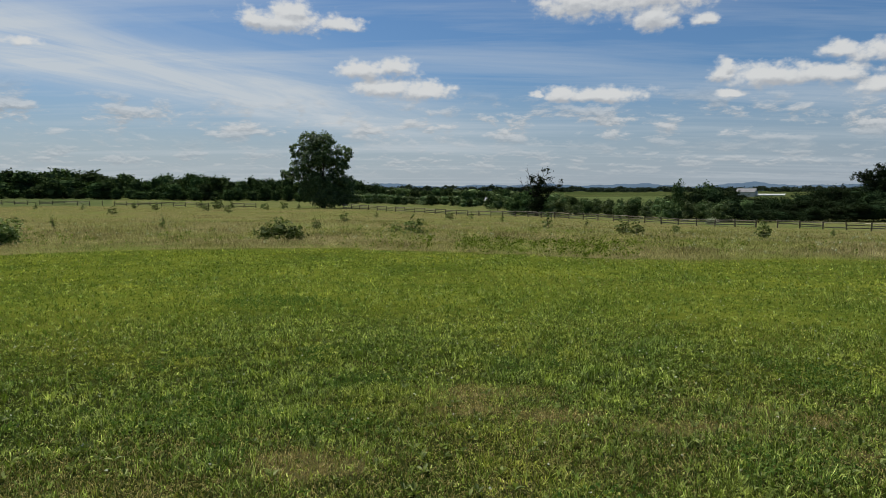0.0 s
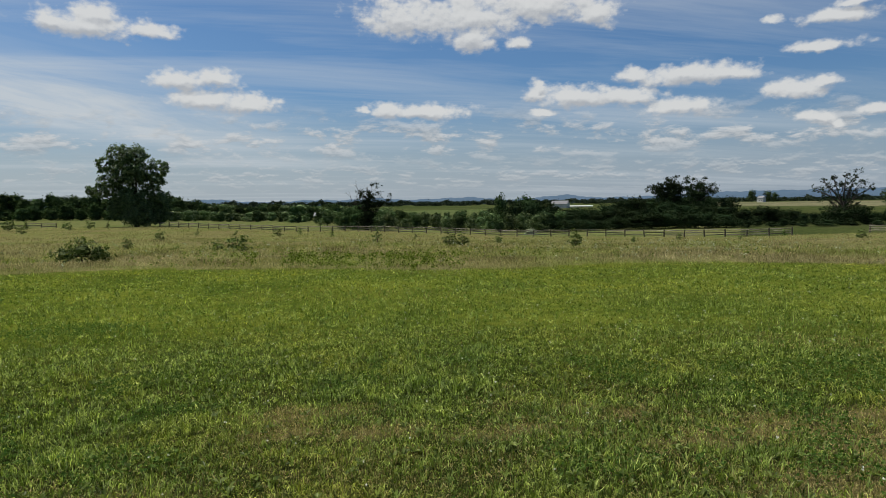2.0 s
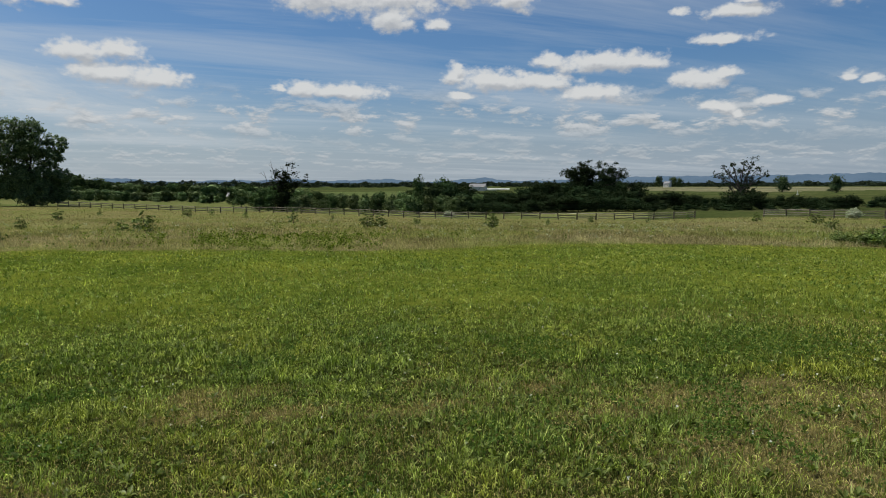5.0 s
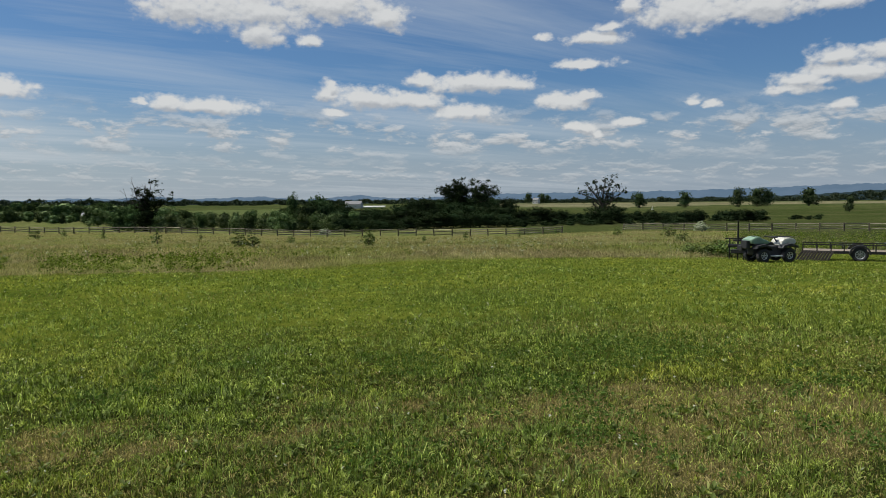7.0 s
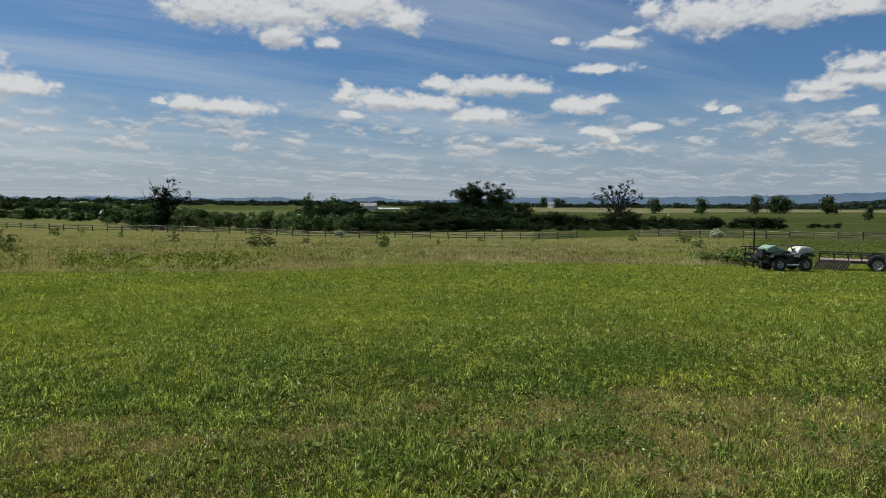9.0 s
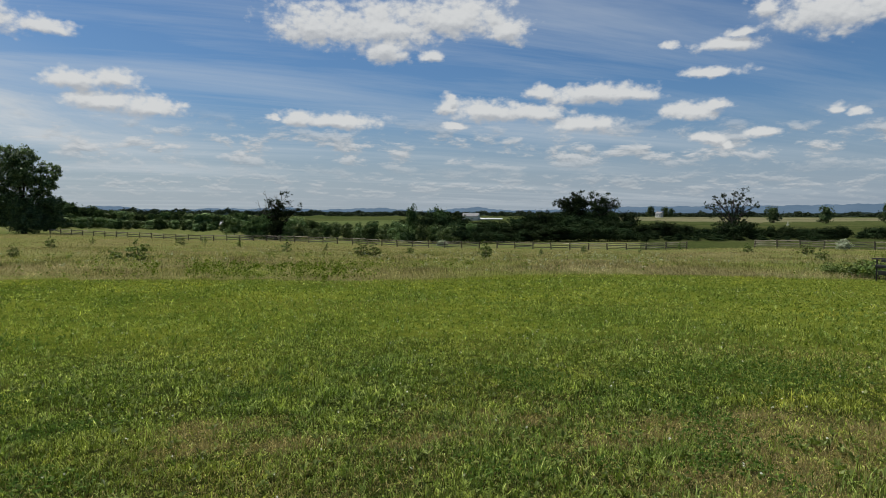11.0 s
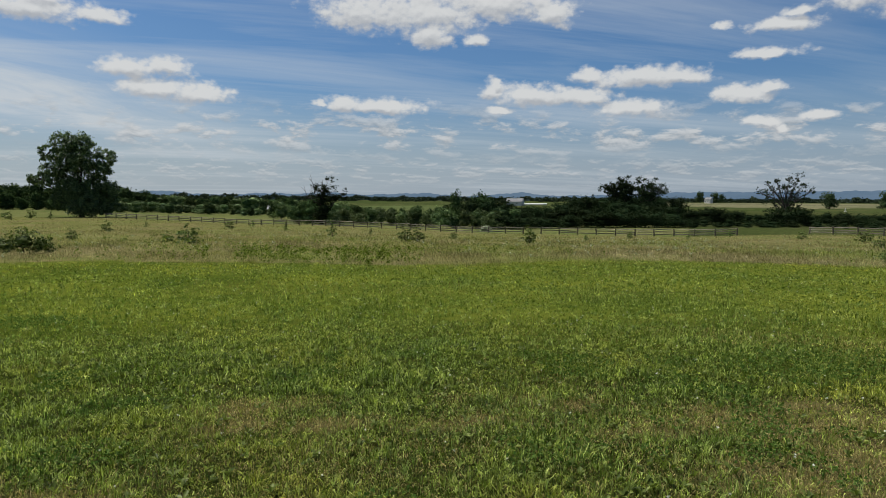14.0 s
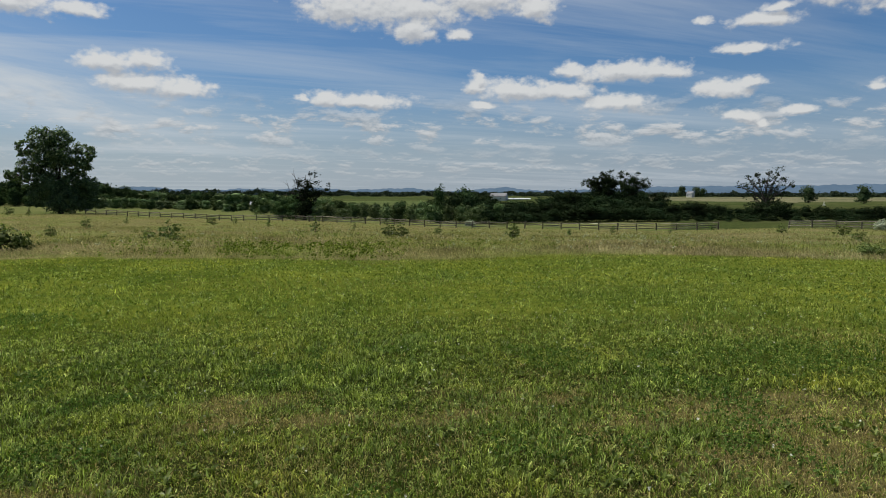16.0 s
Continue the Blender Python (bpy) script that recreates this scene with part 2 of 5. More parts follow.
def wood(name, a, b, scale=2.0):
    mat, n = material(name)
    co = n.add("ShaderNodeTexCoord").outputs["Object"]
    grain = n.noise(n.add("ShaderNodeMapping", {0: co, 3: (1.0, 14.0, 14.0)}).outputs[0], scale, 6, 0.65, 0.6).outputs[0]
    stain = n.noise(co, 0.9, 3).outputs[0]
    each = n.add("ShaderNodeObjectInfo").outputs["Random"]
    colour = n.mix(n.span(grain, 0.3, 0.7), a, b)
    colour = n.mix(1.0, colour, n.ramp(n.math("ADD", n.math("MULTIPLY", stain, 0.6), n.math("MULTIPLY", each, 0.4)), (0.2, 0.55), (0.8, 1.3)), "MULTIPLY")
    finish(n, colour, 0.9, 0, grain, 0.4, 0.02, 0.15)
    return mat


WORN = [(0.35, 5.85, 0.55, 0.28), (0.92, 5.2, 0.40, 0.20), (0.2, 5.4, 0.4, 0.2), (2.95, 5.1, 0.28, 0.2), (2.6, 5.35, 0.3, 0.2), (3.9, 4.35, 0.55, 0.4),
        (4.7, 4.4, 0.5, 0.3), (4.1, 3.3, 0.55, 0.35), (3.6, 2.75, 0.4, 0.3), (4.75, 2.85, 0.8, 0.55), (4.4, 3.7, 1.2, 0.7), (3.4, 3.2, 0.8, 0.45), (5.6, 3.2, 0.7, 0.6), (3.3, 4.3, 0.7, 0.3), (1.9, 4.9, 0.6, 0.22), (3.25, 3.5, 0.35, 0.25), (-0.9, 4.2, 0.5, 0.3), (5.3, 3.7, 0.6, 0.4)]

SOIL = earth("lawn_soil", (0.014, 0.020, 0.004), (0.020, 0.027, 0.005), (0.026, 0.027, 0.009), (0.3, 3.0, 40.0), worn=WORN, far_tones=((0.036, 0.056, 0.007), (0.095, 0.112, 0.015)))
MEADOW = earth("meadow_floor", (0.105, 0.094, 0.038), (0.085, 0.10, 0.026), (0.15, 0.13, 0.063), (0.09, 0.5, 8.0))
PASTURE = earth("pasture", (0.085, 0.094, 0.032), (0.065, 0.082, 0.024), (0.125, 0.115, 0.054), (0.03, 0.2, 2.0))
GREEN_PASTURE = earth("green_pasture", (0.050, 0.068, 0.023), (0.063, 0.080, 0.029), (0.09, 0.098, 0.044), (0.03, 0.2, 2.0))
CROP = earth("far_field", (0.030, 0.044, 0.013), (0.046, 0.056, 0.019), (0.066, 0.068, 0.030), (0.008, 0.04, 0.4), 0.2)
GRAZED = earth("grazed_pasture", (0.026, 0.037, 0.011), (0.040, 0.050, 0.016), (0.058, 0.058, 0.026), (0.02, 0.12, 1.2))
HAY = earth("hay_field", (0.125, 0.118, 0.068), (0.07, 0.076, 0.038), (0.16, 0.146, 0.09), (0.01, 0.06, 0.5), 0.2)
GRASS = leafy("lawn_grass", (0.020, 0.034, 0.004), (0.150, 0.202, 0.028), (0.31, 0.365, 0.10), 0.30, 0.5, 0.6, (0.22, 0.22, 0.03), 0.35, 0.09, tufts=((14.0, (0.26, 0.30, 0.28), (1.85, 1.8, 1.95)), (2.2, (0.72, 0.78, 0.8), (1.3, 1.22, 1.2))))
# yellower copy of GRASS, the far lawn's bright sheen put into its colour
GRASS_FAR = leafy("brightened_lawn_grass", (0.05, 0.075, 0.009), (0.19, 0.235, 0.036), (0.40, 0.44, 0.14), 0.33, 0.55, 0.65, (0.25, 0.24, 0.03), 0.16, 0.05, tufts=((10.0, (0.26, 0.30, 0.26), (1.9, 1.85, 2.0)), (3.0, (0.7, 0.72, 0.7), (1.35, 1.3, 1.4)), (0.8, (0.75, 0.8, 0.8), (1.28, 1.2, 1.2))))
TUFT = leafy("tufted_grass", (0.062, 0.098, 0.016), (0.150, 0.212, 0.042), (0.46, 0.53, 0.20), 0.45, 0.45, shine=0.12, tufts=((1.2, (0.75, 0.85, 0.85), (1.25, 1.15, 1.1)),))
STRAW = leafy("dry_straw", (0.09, 0.08, 0.024), (0.225, 0.195, 0.07), (0.47, 0.40, 0.185), 0.3, 0.7)
TALL = leafy("meadow_grass", (0.09, 0.096, 0.028), (0.175, 0.168, 0.066), (0.34, 0.315, 0.155), 0.35, 0.75, 0.8, (0.115, 0.15, 0.028), 0.10, tufts=((1.6, 0.55, 1.5), (0.35, 0.75, 1.25)))
BROWN = leafy("brown_meadow_grass", (0.095, 0.082, 0.044), (0.20, 0.163, 0.098), (0.40, 0.335, 0.23), 0.35, 0.75, 0.5, (0.125, 0.118, 0.042), 0.25, tufts=((1.6, 0.55, 1.45), (0.35, 0.7, 1.25)))
WEED = leafy("broad_weed", (0.045, 0.075, 0.012), (0.11, 0.16, 0.034), (0.22, 0.28, 0.085), 0.35, 0.45, shine=0.15)
MEADOW_WEED = leafy("meadow_weed_leaf", (0.034, 0.052, 0.006), (0.088, 0.115, 0.014), (0.21, 0.235, 0.055), 0.35, 0.55)
FLAT_LEAF = leafy("level_leaf", (0.045, 0.075, 0.009), (0.12, 0.16, 0.024), (0.27, 0.32, 0.08), 0.3, 0.6)
CLOVER = leafy("clover_leaf", (0.032, 0.078, 0.016), (0.065, 0.13, 0.027), (0.14, 0.22, 0.06), 0.35, 0.45)
BLOSSOM = leafy("white_blossom", (0.55, 0.55, 0.48), (0.72, 0.72, 0.66), (0.82, 0.82, 0.78), 0.25, 0.7)
LEAF = leafy("tree_leaf", (0.022, 0.042, 0.014), (0.052, 0.084, 0.028), (0.15, 0.20, 0.085), 0.20, 0.5, vary=0.5, shine=0.2)
LEAF_WOOD = leafy("wood_leaf", (0.018, 0.035, 0.013), (0.034, 0.057, 0.021), (0.075, 0.107, 0.044), 0.14, 0.7, vary=0.6)
# near-black leaves: the hedgerow's cloud shadow is put into this colour
LEAF_DARKENED = leafy("darkened_leaf", (0.012, 0.021, 0.010), (0.017, 0.028, 0.012), (0.030, 0.043, 0.018), 0.10, 0.8, vary=0.6)
LEAF_PALE = leafy("scrub_leaf", (0.034, 0.058, 0.018), (0.062, 0.096, 0.032), (0.18, 0.225, 0.10), 0.14, 0.6, vary=0.7, shine=0.05)
LEAF_SHRUB = leafy("shrub_leaf", (0.028, 0.048, 0.010), (0.072, 0.110, 0.025), (0.22, 0.26, 0.10), 0.3, 0.6, shine=0.08)
# distance haze is put into this bluish leaf colour
LEAF_FAR = leafy("hazed_far_leaf", (0.022, 0.034, 0.022), (0.032, 0.048, 0.03), (0.048, 0.066, 0.042), 0.1, 0.7)
LEAF_LONE = leafy("field_tree_leaf", (0.022, 0.040, 0.018), (0.042, 0.066, 0.028), (0.10, 0.13, 0.06), 0.12, 0.7, vary=0.5)
LEAF_GREY = leafy("silver_leaf", (0.20, 0.24, 0.17), (0.34, 0.38, 0.29), (0.52, 0.55, 0.46), 0.3, 0.6)
BARK = wood("bark", (0.022, 0.019, 0.016), (0.05, 0.043, 0.036), 3.0)
RAIL = wood("weathered_rail", (0.11, 0.096, 0.074), (0.29, 0.26, 0.21), 2.5)
POST = wood("dark_post", (0.05, 0.042, 0.034), (0.12, 0.10, 0.08), 2.5)
RAIL_NEW = wood("new_rail", (0.50, 0.42, 0.30), (0.62, 0.54, 0.40), 2.5)
# dark plank wood, made darker still to carry the ramp's shading
SHADED_RAMP_WOOD = wood("shaded_ramp_wood", (0.014, 0.012, 0.010), (0.034, 0.03, 0.024), 2.5)
PLANK = wood("deck_plank", (0.13, 0.11, 0.085), (0.24, 0.21, 0.17), 2.5)
WHITE = plain("white_car_paint", (0.56, 0.57, 0.59), 0.25, 0, 0.04, 2.0, 0.6)
TAN = plain("pale_plastic", (0.46, 0.455, 0.40), 0.4, 0, 0.10, 5.0)
GREEN = plain("green_plastic", (0.16, 0.245, 0.175), 0.4, 0, 0.12, 5.0)
BLACK = plain("black_plastic", (0.02, 0.02, 0.022), 0.55, 0, 0.25, 8.0)
RUBBER = plain("tyre_rubber", (0.022, 0.022, 0.024), 0.85, 0, 0.2, 8.0)
STEEL = plain("wheel_steel", (0.45, 0.46, 0.47), 0.35, 0.5, 0.10, 8.0)
CHROME = plain("chrome", (0.72, 0.73, 0.75), 0.12, 1.0, 0.05, 8.0)
DARK_IRON = plain("black_steel", (0.014, 0.013, 0.013), 0.6, 0.2, 0.3, 6.0)
GLASS_DARK = plain("tinted_glass", (0.012, 0.014, 0.016), 0.05, 0, 0.1, 3.0, 0.9)
LAMP_RED = plain("red_lamp", (0.05, 0.006, 0.006), 0.2, 0, 0.1, 9.0, 0.7)
PLATE = plain("number_plate", (0.65, 0.67, 0.72), 0.4, 0, 0.05, 9.0)
PAINT = plain("white_clapboard", (0.45, 0.45, 0.42), 0.7, 0, 0.08, 0.8)
ROOF = plain("grey_roof", (0.09, 0.095, 0.10), 0.6, 0, 0.15, 0.6)
BARN = plain("barn_board", (0.16, 0.12, 0.10), 0.85, 0, 0.2, 0.8)
STONE = plain("pale_stone", (0.62, 0.60, 0.55), 0.8, 0, 0.1, 1.0)


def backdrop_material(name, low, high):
    """Far ridge: wooded slopes; the blue of miles of air is painted in as a glowing colour."""
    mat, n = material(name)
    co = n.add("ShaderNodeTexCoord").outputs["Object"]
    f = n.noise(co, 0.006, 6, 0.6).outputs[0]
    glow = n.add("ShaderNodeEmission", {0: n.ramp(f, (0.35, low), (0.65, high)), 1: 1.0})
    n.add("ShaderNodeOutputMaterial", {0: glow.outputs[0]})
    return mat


# ridge colours with the distance haze already in them
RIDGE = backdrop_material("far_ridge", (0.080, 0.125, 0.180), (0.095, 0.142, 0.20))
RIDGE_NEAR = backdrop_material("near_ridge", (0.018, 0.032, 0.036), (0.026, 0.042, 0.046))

# ---- ground ----
BEARINGS = np.array([-180, -60, -33, -10, 5, 22, 34, 48, 66, 100, 180.0])
RADII = np.array([0, 40, 110, 165, 300, 600, 1000, 2500, 4900.0])
LEVELS = np.array([  # ground height by bearing (row) and distance (column)
    [0, -0.4, -1.0, -1.2, -1.2, -0.5, 0.4, 1.0, 1.0],
    [0, -0.8, -1.9, -2.0, -1.4, -0.2, 0.4, 1.0, 1.0],
    [0, -0.9, -2.0, -2.1, -1.4, -0.2, 0.4, 1.0, 1.0],
    [0, -1.0, -2.3, -2.7, -3.0, -1.0, 0.4, 1.0, 1.0],
    [0, -1.15, -3.0, -4.1, -5.0, -4.0, -0.5, 1.0, 1.0],
    [0, -1.4, -3.9, -5.2, -6.0, -3.0, -0.2, 1.0, 1.0],
    [0, -1.4, -4.0, -3.6, -4.2, -1.6, 0.2, 1.0, 1.0],
    [0, -1.38, -3.0, -3.4, -4.3, -2.6, 0.6, 1.0, 1.0],
    [0, -1.44, -2.8, -3.3, -3.6, -1.6, 0.6, 1.0, 1.0],
    [0, -0.8, -2.0, -2.4, -2.6, -1.2, 0.6, 1.0, 1.0],
    [0, -0.4, -1.0, -1.2, -1.2, -0.5, 0.4, 1.0, 1.0]])


def level(x, y):
    """Height of the ground at x, y (numbers or arrays)."""
    x, y = np.asarray(x, float), np.asarray(y, float)
    r, b = np.hypot(x, y), np.degrees(np.arctan2(x, y))
    i = np.clip(np.searchsorted(BEARINGS, b, "right") - 1, 0, len(BEARINGS) - 2)
    u = np.clip((b - BEARINGS[i]) / (BEARINGS[i + 1] - BEARINGS[i]), 0, 1)
    u = u * u * (3 - 2 * u)
    j = np.clip(np.searchsorted(RADII, r, "right") - 1, 0, len(RADII) - 2)
    v = np.clip((r - RADII[j]) / (RADII[j + 1] - RADII[j]), 0, 1)
    far = (LEVELS[i, j] * (1 - v) + LEVELS[i, j + 1] * v) * (1 - u) + (LEVELS[i + 1, j] * (1 - v) + LEVELS[i + 1, j + 1] * v) * u
    near = -0.033 * np.maximum(y, -3)
    k = np.clip((r - 8) / 22, 0, 1)
    return near * (1 - k) + far * k + 0.06 * np.sin(x * 0.21 + 1) * np.sin(y * 0.17) * np.clip((r - 12) / 20, 0, 1)


def spot(bearing, r):
    """A point of the ground by bearing (degrees to the right) and distance."""
    b = radians(bearing)
    x, y = r * math.sin(b), r * math.cos(b)
    return Vector((x, y, float(level(x, y))))


def mown(b):
    """Distance of the mown lawn's edge by bearing."""
    return np.interp(b, [-180, -60, -33, -12, 0, 12, 22, 30, 40, 49, 56, 60, 66, 72, 90, 180], [26, 26, 27, 26.5, 26, 23.5, 25.5, 29, 31, 33, 36, 41, 49, 53, 50, 30])


def mesh_object(name, verts, faces, mats, parent=None, label="", smooth=False, slots=None):
    me = bpy.data.meshes.new(name)
    if isinstance(verts, np.ndarray):
        me.vertices.add(len(verts))
        me.vertices.foreach_set("co", verts.astype(np.float32).ravel())
        faces = np.asarray(faces, np.int32)
        k = faces.shape[1]
        me.loops.add(faces.size)
        me.loops.foreach_set("vertex_index", faces.ravel())
        me.polygons.add(len(faces))
        me.polygons.foreach_set("loop_start", np.arange(0, faces.size, k, dtype=np.int32))
        me.update(calc_edges=True)
    else:
        me.from_pydata(verts, [], faces)
    for m in mats if isinstance(mats, (list, tuple)) else [mats]:
        me.materials.append(m)
    if slots is not None:
        me.polygons.foreach_set("material_index", np.asarray(slots, np.int32))
    if smooth:
        me.polygons.foreach_set("use_smooth", np.ones(len(me.polygons), bool))
    me.update()
    ob = new(name, me)
    if parent is not None:
        ob.parent = parent
    if label:
        ob["label"] = label
    return ob


def part(name, bm, mat, parent=None, label="", smooth=False):
    me = bpy.data.meshes.new(name)
    if smooth:
        for f in bm.faces:
            f.smooth = True
    bm.to_mesh(me)
    bm.free()
    me.materials.append(mat)
    ob = new(name, me)
    if parent is not None:
        ob.parent = parent
    if label:
        ob["label"] = label
    return ob


def build_ground():
    bs = np.concatenate([np.arange(-180, -50, 10.0), np.arange(-50, 90, 1.0), np.arange(90, 180, 10.0)])
    rs = np.concatenate([[0.4], np.arange(1, 60, 1.0), np.geomspace(60, 4900, 90)])
    B, Rr = np.meshgrid(np.radians(bs), rs, indexing="ij")
    X, Y = Rr * np.sin(B), Rr * np.cos(B)
    Z = level(X, Y)
    nb, nr = B.shape
    verts = np.stack([X, Y, Z], -1).reshape(-1, 3)
    i, j = np.meshgrid(np.arange(nb), np.arange(nr - 1), indexing="ij")
    a, b = (i * nr + j).ravel(), (((i + 1) % nb) * nr + j).ravel()
    faces = np.stack([a, a + 1, b + 1, b], -1)
    mid = verts[faces].mean(1)
    r, bd = np.hypot(mid[:, 0], mid[:, 1]), np.degrees(np.arctan2(mid[:, 0], mid[:, 1]))
    fence = np.interp(bd, [-60, -33, -10, 5, 22, 34, 48, 66, 100], [170, 190, 172, 148, 115, 112, 108, 108, 108])
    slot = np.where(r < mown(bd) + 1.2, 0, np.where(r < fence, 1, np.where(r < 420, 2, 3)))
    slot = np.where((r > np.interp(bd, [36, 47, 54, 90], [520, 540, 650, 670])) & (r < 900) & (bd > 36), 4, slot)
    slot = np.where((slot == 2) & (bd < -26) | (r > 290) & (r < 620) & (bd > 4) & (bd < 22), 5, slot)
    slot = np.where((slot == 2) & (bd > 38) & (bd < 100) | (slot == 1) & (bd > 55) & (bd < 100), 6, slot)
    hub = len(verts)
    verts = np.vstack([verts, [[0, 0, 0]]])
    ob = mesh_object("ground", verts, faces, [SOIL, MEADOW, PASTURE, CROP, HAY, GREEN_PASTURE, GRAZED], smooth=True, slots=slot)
    bm = bmesh.new()
    bm.from_mesh(ob.data)
    bm.verts.ensure_lookup_table()
    for k in range(nb):
        bm.faces.new((bm.verts[hub], bm.verts[k * nr], bm.verts[((k + 1) % nb) * nr]))
    bm.to_mesh(ob.data)
    bm.free()
    return tagged(ob, "rolling grassland, mown lawn passing into dry meadow and far fields", "ground", kind="structure")


build_ground()


def build_ridge(name, mat, r, profile, label):
    """A far ridge along an arc; profile: bearing and height in degrees, as the skyline runs."""
    pb, ph = zip(*profile)
    bs = np.arange(pb[0], pb[-1], 0.15)
    hs = np.interp(bs, pb, ph)
    hs = hs + 0.03 * np.sin(bs * 3.1) + 0.02 * np.sin(bs * 9.7 + 1)
    verts = []
    for depth, k in ((0, -0.1), (120, 0.55), (240, 1.0), (500, 0.3)):
        for b, h in zip(bs, hs):
            d = r + depth
            verts.append((d * math.sin(radians(b)), d * math.cos(radians(b)), 1.6 + r * math.tan(radians(h)) * k))
    m = len(bs)
    faces = [(row * m + i, row * m + i + 1, (row + 1) * m + i + 1, (row + 1) * m + i) for row in range(3) for i in range(m - 1)]
    return tagged(mesh_object(name, verts, faces, mat, smooth=True), label, "hills", kind="structure")


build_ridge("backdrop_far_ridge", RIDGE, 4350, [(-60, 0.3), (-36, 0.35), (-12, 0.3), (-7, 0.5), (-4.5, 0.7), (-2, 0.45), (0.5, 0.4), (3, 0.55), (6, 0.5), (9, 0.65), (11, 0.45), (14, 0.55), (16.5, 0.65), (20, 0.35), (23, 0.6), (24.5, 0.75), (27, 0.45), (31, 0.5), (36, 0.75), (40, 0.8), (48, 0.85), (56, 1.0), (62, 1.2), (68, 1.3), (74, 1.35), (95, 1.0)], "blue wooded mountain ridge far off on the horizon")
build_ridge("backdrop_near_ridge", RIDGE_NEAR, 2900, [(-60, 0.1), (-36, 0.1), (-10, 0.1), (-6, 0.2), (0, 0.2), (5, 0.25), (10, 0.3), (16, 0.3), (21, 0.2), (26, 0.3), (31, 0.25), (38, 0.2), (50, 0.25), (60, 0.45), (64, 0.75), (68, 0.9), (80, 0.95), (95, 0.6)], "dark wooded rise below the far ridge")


# ---- trees, shrubs ----
def tube(verts, faces, points, radii, sides=6):
    """Adds a tapered limb along points to verts and faces."""
    start = len(verts)
    pts = [Vector(p) for p in points]
    for i, p in enumerate(pts):
        ahead = (pts[min(i + 1, len(pts) - 1)] - pts[max(i - 1, 0)]).normalized()
        side = ahead.cross(Vector((0.31, 0.95, 0.05))).normalized()
        up = side.cross(ahead)
        for k in range(sides):
            a = 2 * math.pi * k / sides
            verts.append(tuple(p + (side * math.cos(a) + up * math.sin(a)) * radii[i]))
    for i in range(len(pts) - 1):
        for k in range(sides):
            a, b = start + i * sides + k, start + i * sides + (k + 1) % sides
            faces.append((a, b, b + sides, a + sides))
    faces.append(tuple(start + (len(pts) - 1) * sides + k for k in range(sides)))


def leaves(rng, centres, spread, per, size, rise=0.0, ways=None):
    """Leaf sprays scattered round each centre: folded four-cornered leaves, the more level the greater rise; ways: where each spray faces."""
    n = len(centres) * per
    c = np.repeat(np.asarray(centres), per, 0) + rng.normal(0, 1, (n, 3)) * np.repeat(np.asarray(spread), per)[:, None] * np.array([1, 1, 0.75])
    up = rng.normal(0, 1, (n, 3)) + np.array([0, 0, rise])
    if ways is not None:
        up += np.repeat(np.asarray(ways), per, 0) * 0.9
    up /= np.linalg.norm(up, axis=1)[:, None]
    d = np.cross(up, rng.normal(0, 1, (n, 3)))
    d /= np.linalg.norm(d, axis=1)[:, None] + 1e-9
    w = np.cross(d, up)
    L = size * rng.uniform(0.6, 1.4, n)[:, None]
    lift = up * L * 0.12
    v = np.stack([c - d * L * 0.5, c + w * L * 0.33 + lift, c + d * L * 0.5, c - w * L * 0.33 + lift], 1).reshape(-1, 3)
    f = np.arange(n * 4).reshape(-1, 4)
    return v, f


def rosettes(rng, centres, per, size):
    """Low plants: narrow pointed leaves that spread out of each centre."""
    n = len(centres) * per
    c = np.repeat(np.asarray(centres), per, 0)
    a, e = rng.uniform(0, 6.283, n), rng.uniform(0.25, 1.25, n)
    d = np.stack([np.cos(a) * np.cos(e), np.sin(a) * np.cos(e), np.sin(e)], -1)
    w = np.stack([-np.sin(a), np.cos(a), np.zeros(n)], -1)
    up = np.cross(d, w)
    L = size * rng.uniform(0.6, 1.4, n)[:, None]
    mid = c + d * L * 0.55
    v = np.stack([c, mid + w * L * 0.17 + up * L * 0.06, c + d * L * 0.95 - np.array([0, 0, 0.18]) * L, mid - w * L * 0.17 + up * L * 0.06], 1).reshape(-1, 3)
    o = (np.arange(n) * 4)[:, None]
    return v, np.concatenate([o + np.array([[0, 1, 2]]), o + np.array([[0, 2, 3]])])


FACETS = [(a, b, c) for a in range(6) for b in range(3) for c in range(3)]


def inner_mass(rng, lobes, share):
    """Close inner foliage of each crown mass: loose facets laid over an uneven ball."""
    out = []
    widest = max(l[3] for l in lobes)
    for x, y, z, rx, rz in lobes:
        if rx < 0.6 * widest:
            continue
        for side, i, j in FACETS:
            corner = []
            for u, v in ((i, j), (i + 1, j), (i + 1, j + 1), (i, j + 1)):
                p = [u / 1.5 - 1, v / 1.5 - 1, 1.0 if side % 2 else -1.0]
                p = np.roll(np.array(p), side // 2)
                corner.append(p / np.linalg.norm(p))
            c = np.array(corner)
            mid = c.mean(0)
            c = mid + (c - mid) * 1.25 + rng.normal(0, 0.07, (4, 3))
            out.append(np.array([x, y, z]) + c * rng.uniform(0.82, 1.12) * share * np.array([rx, rx, rz]))
    v = np.concatenate(out)
    return v, np.arange(len(v)).reshape(-1, 4)


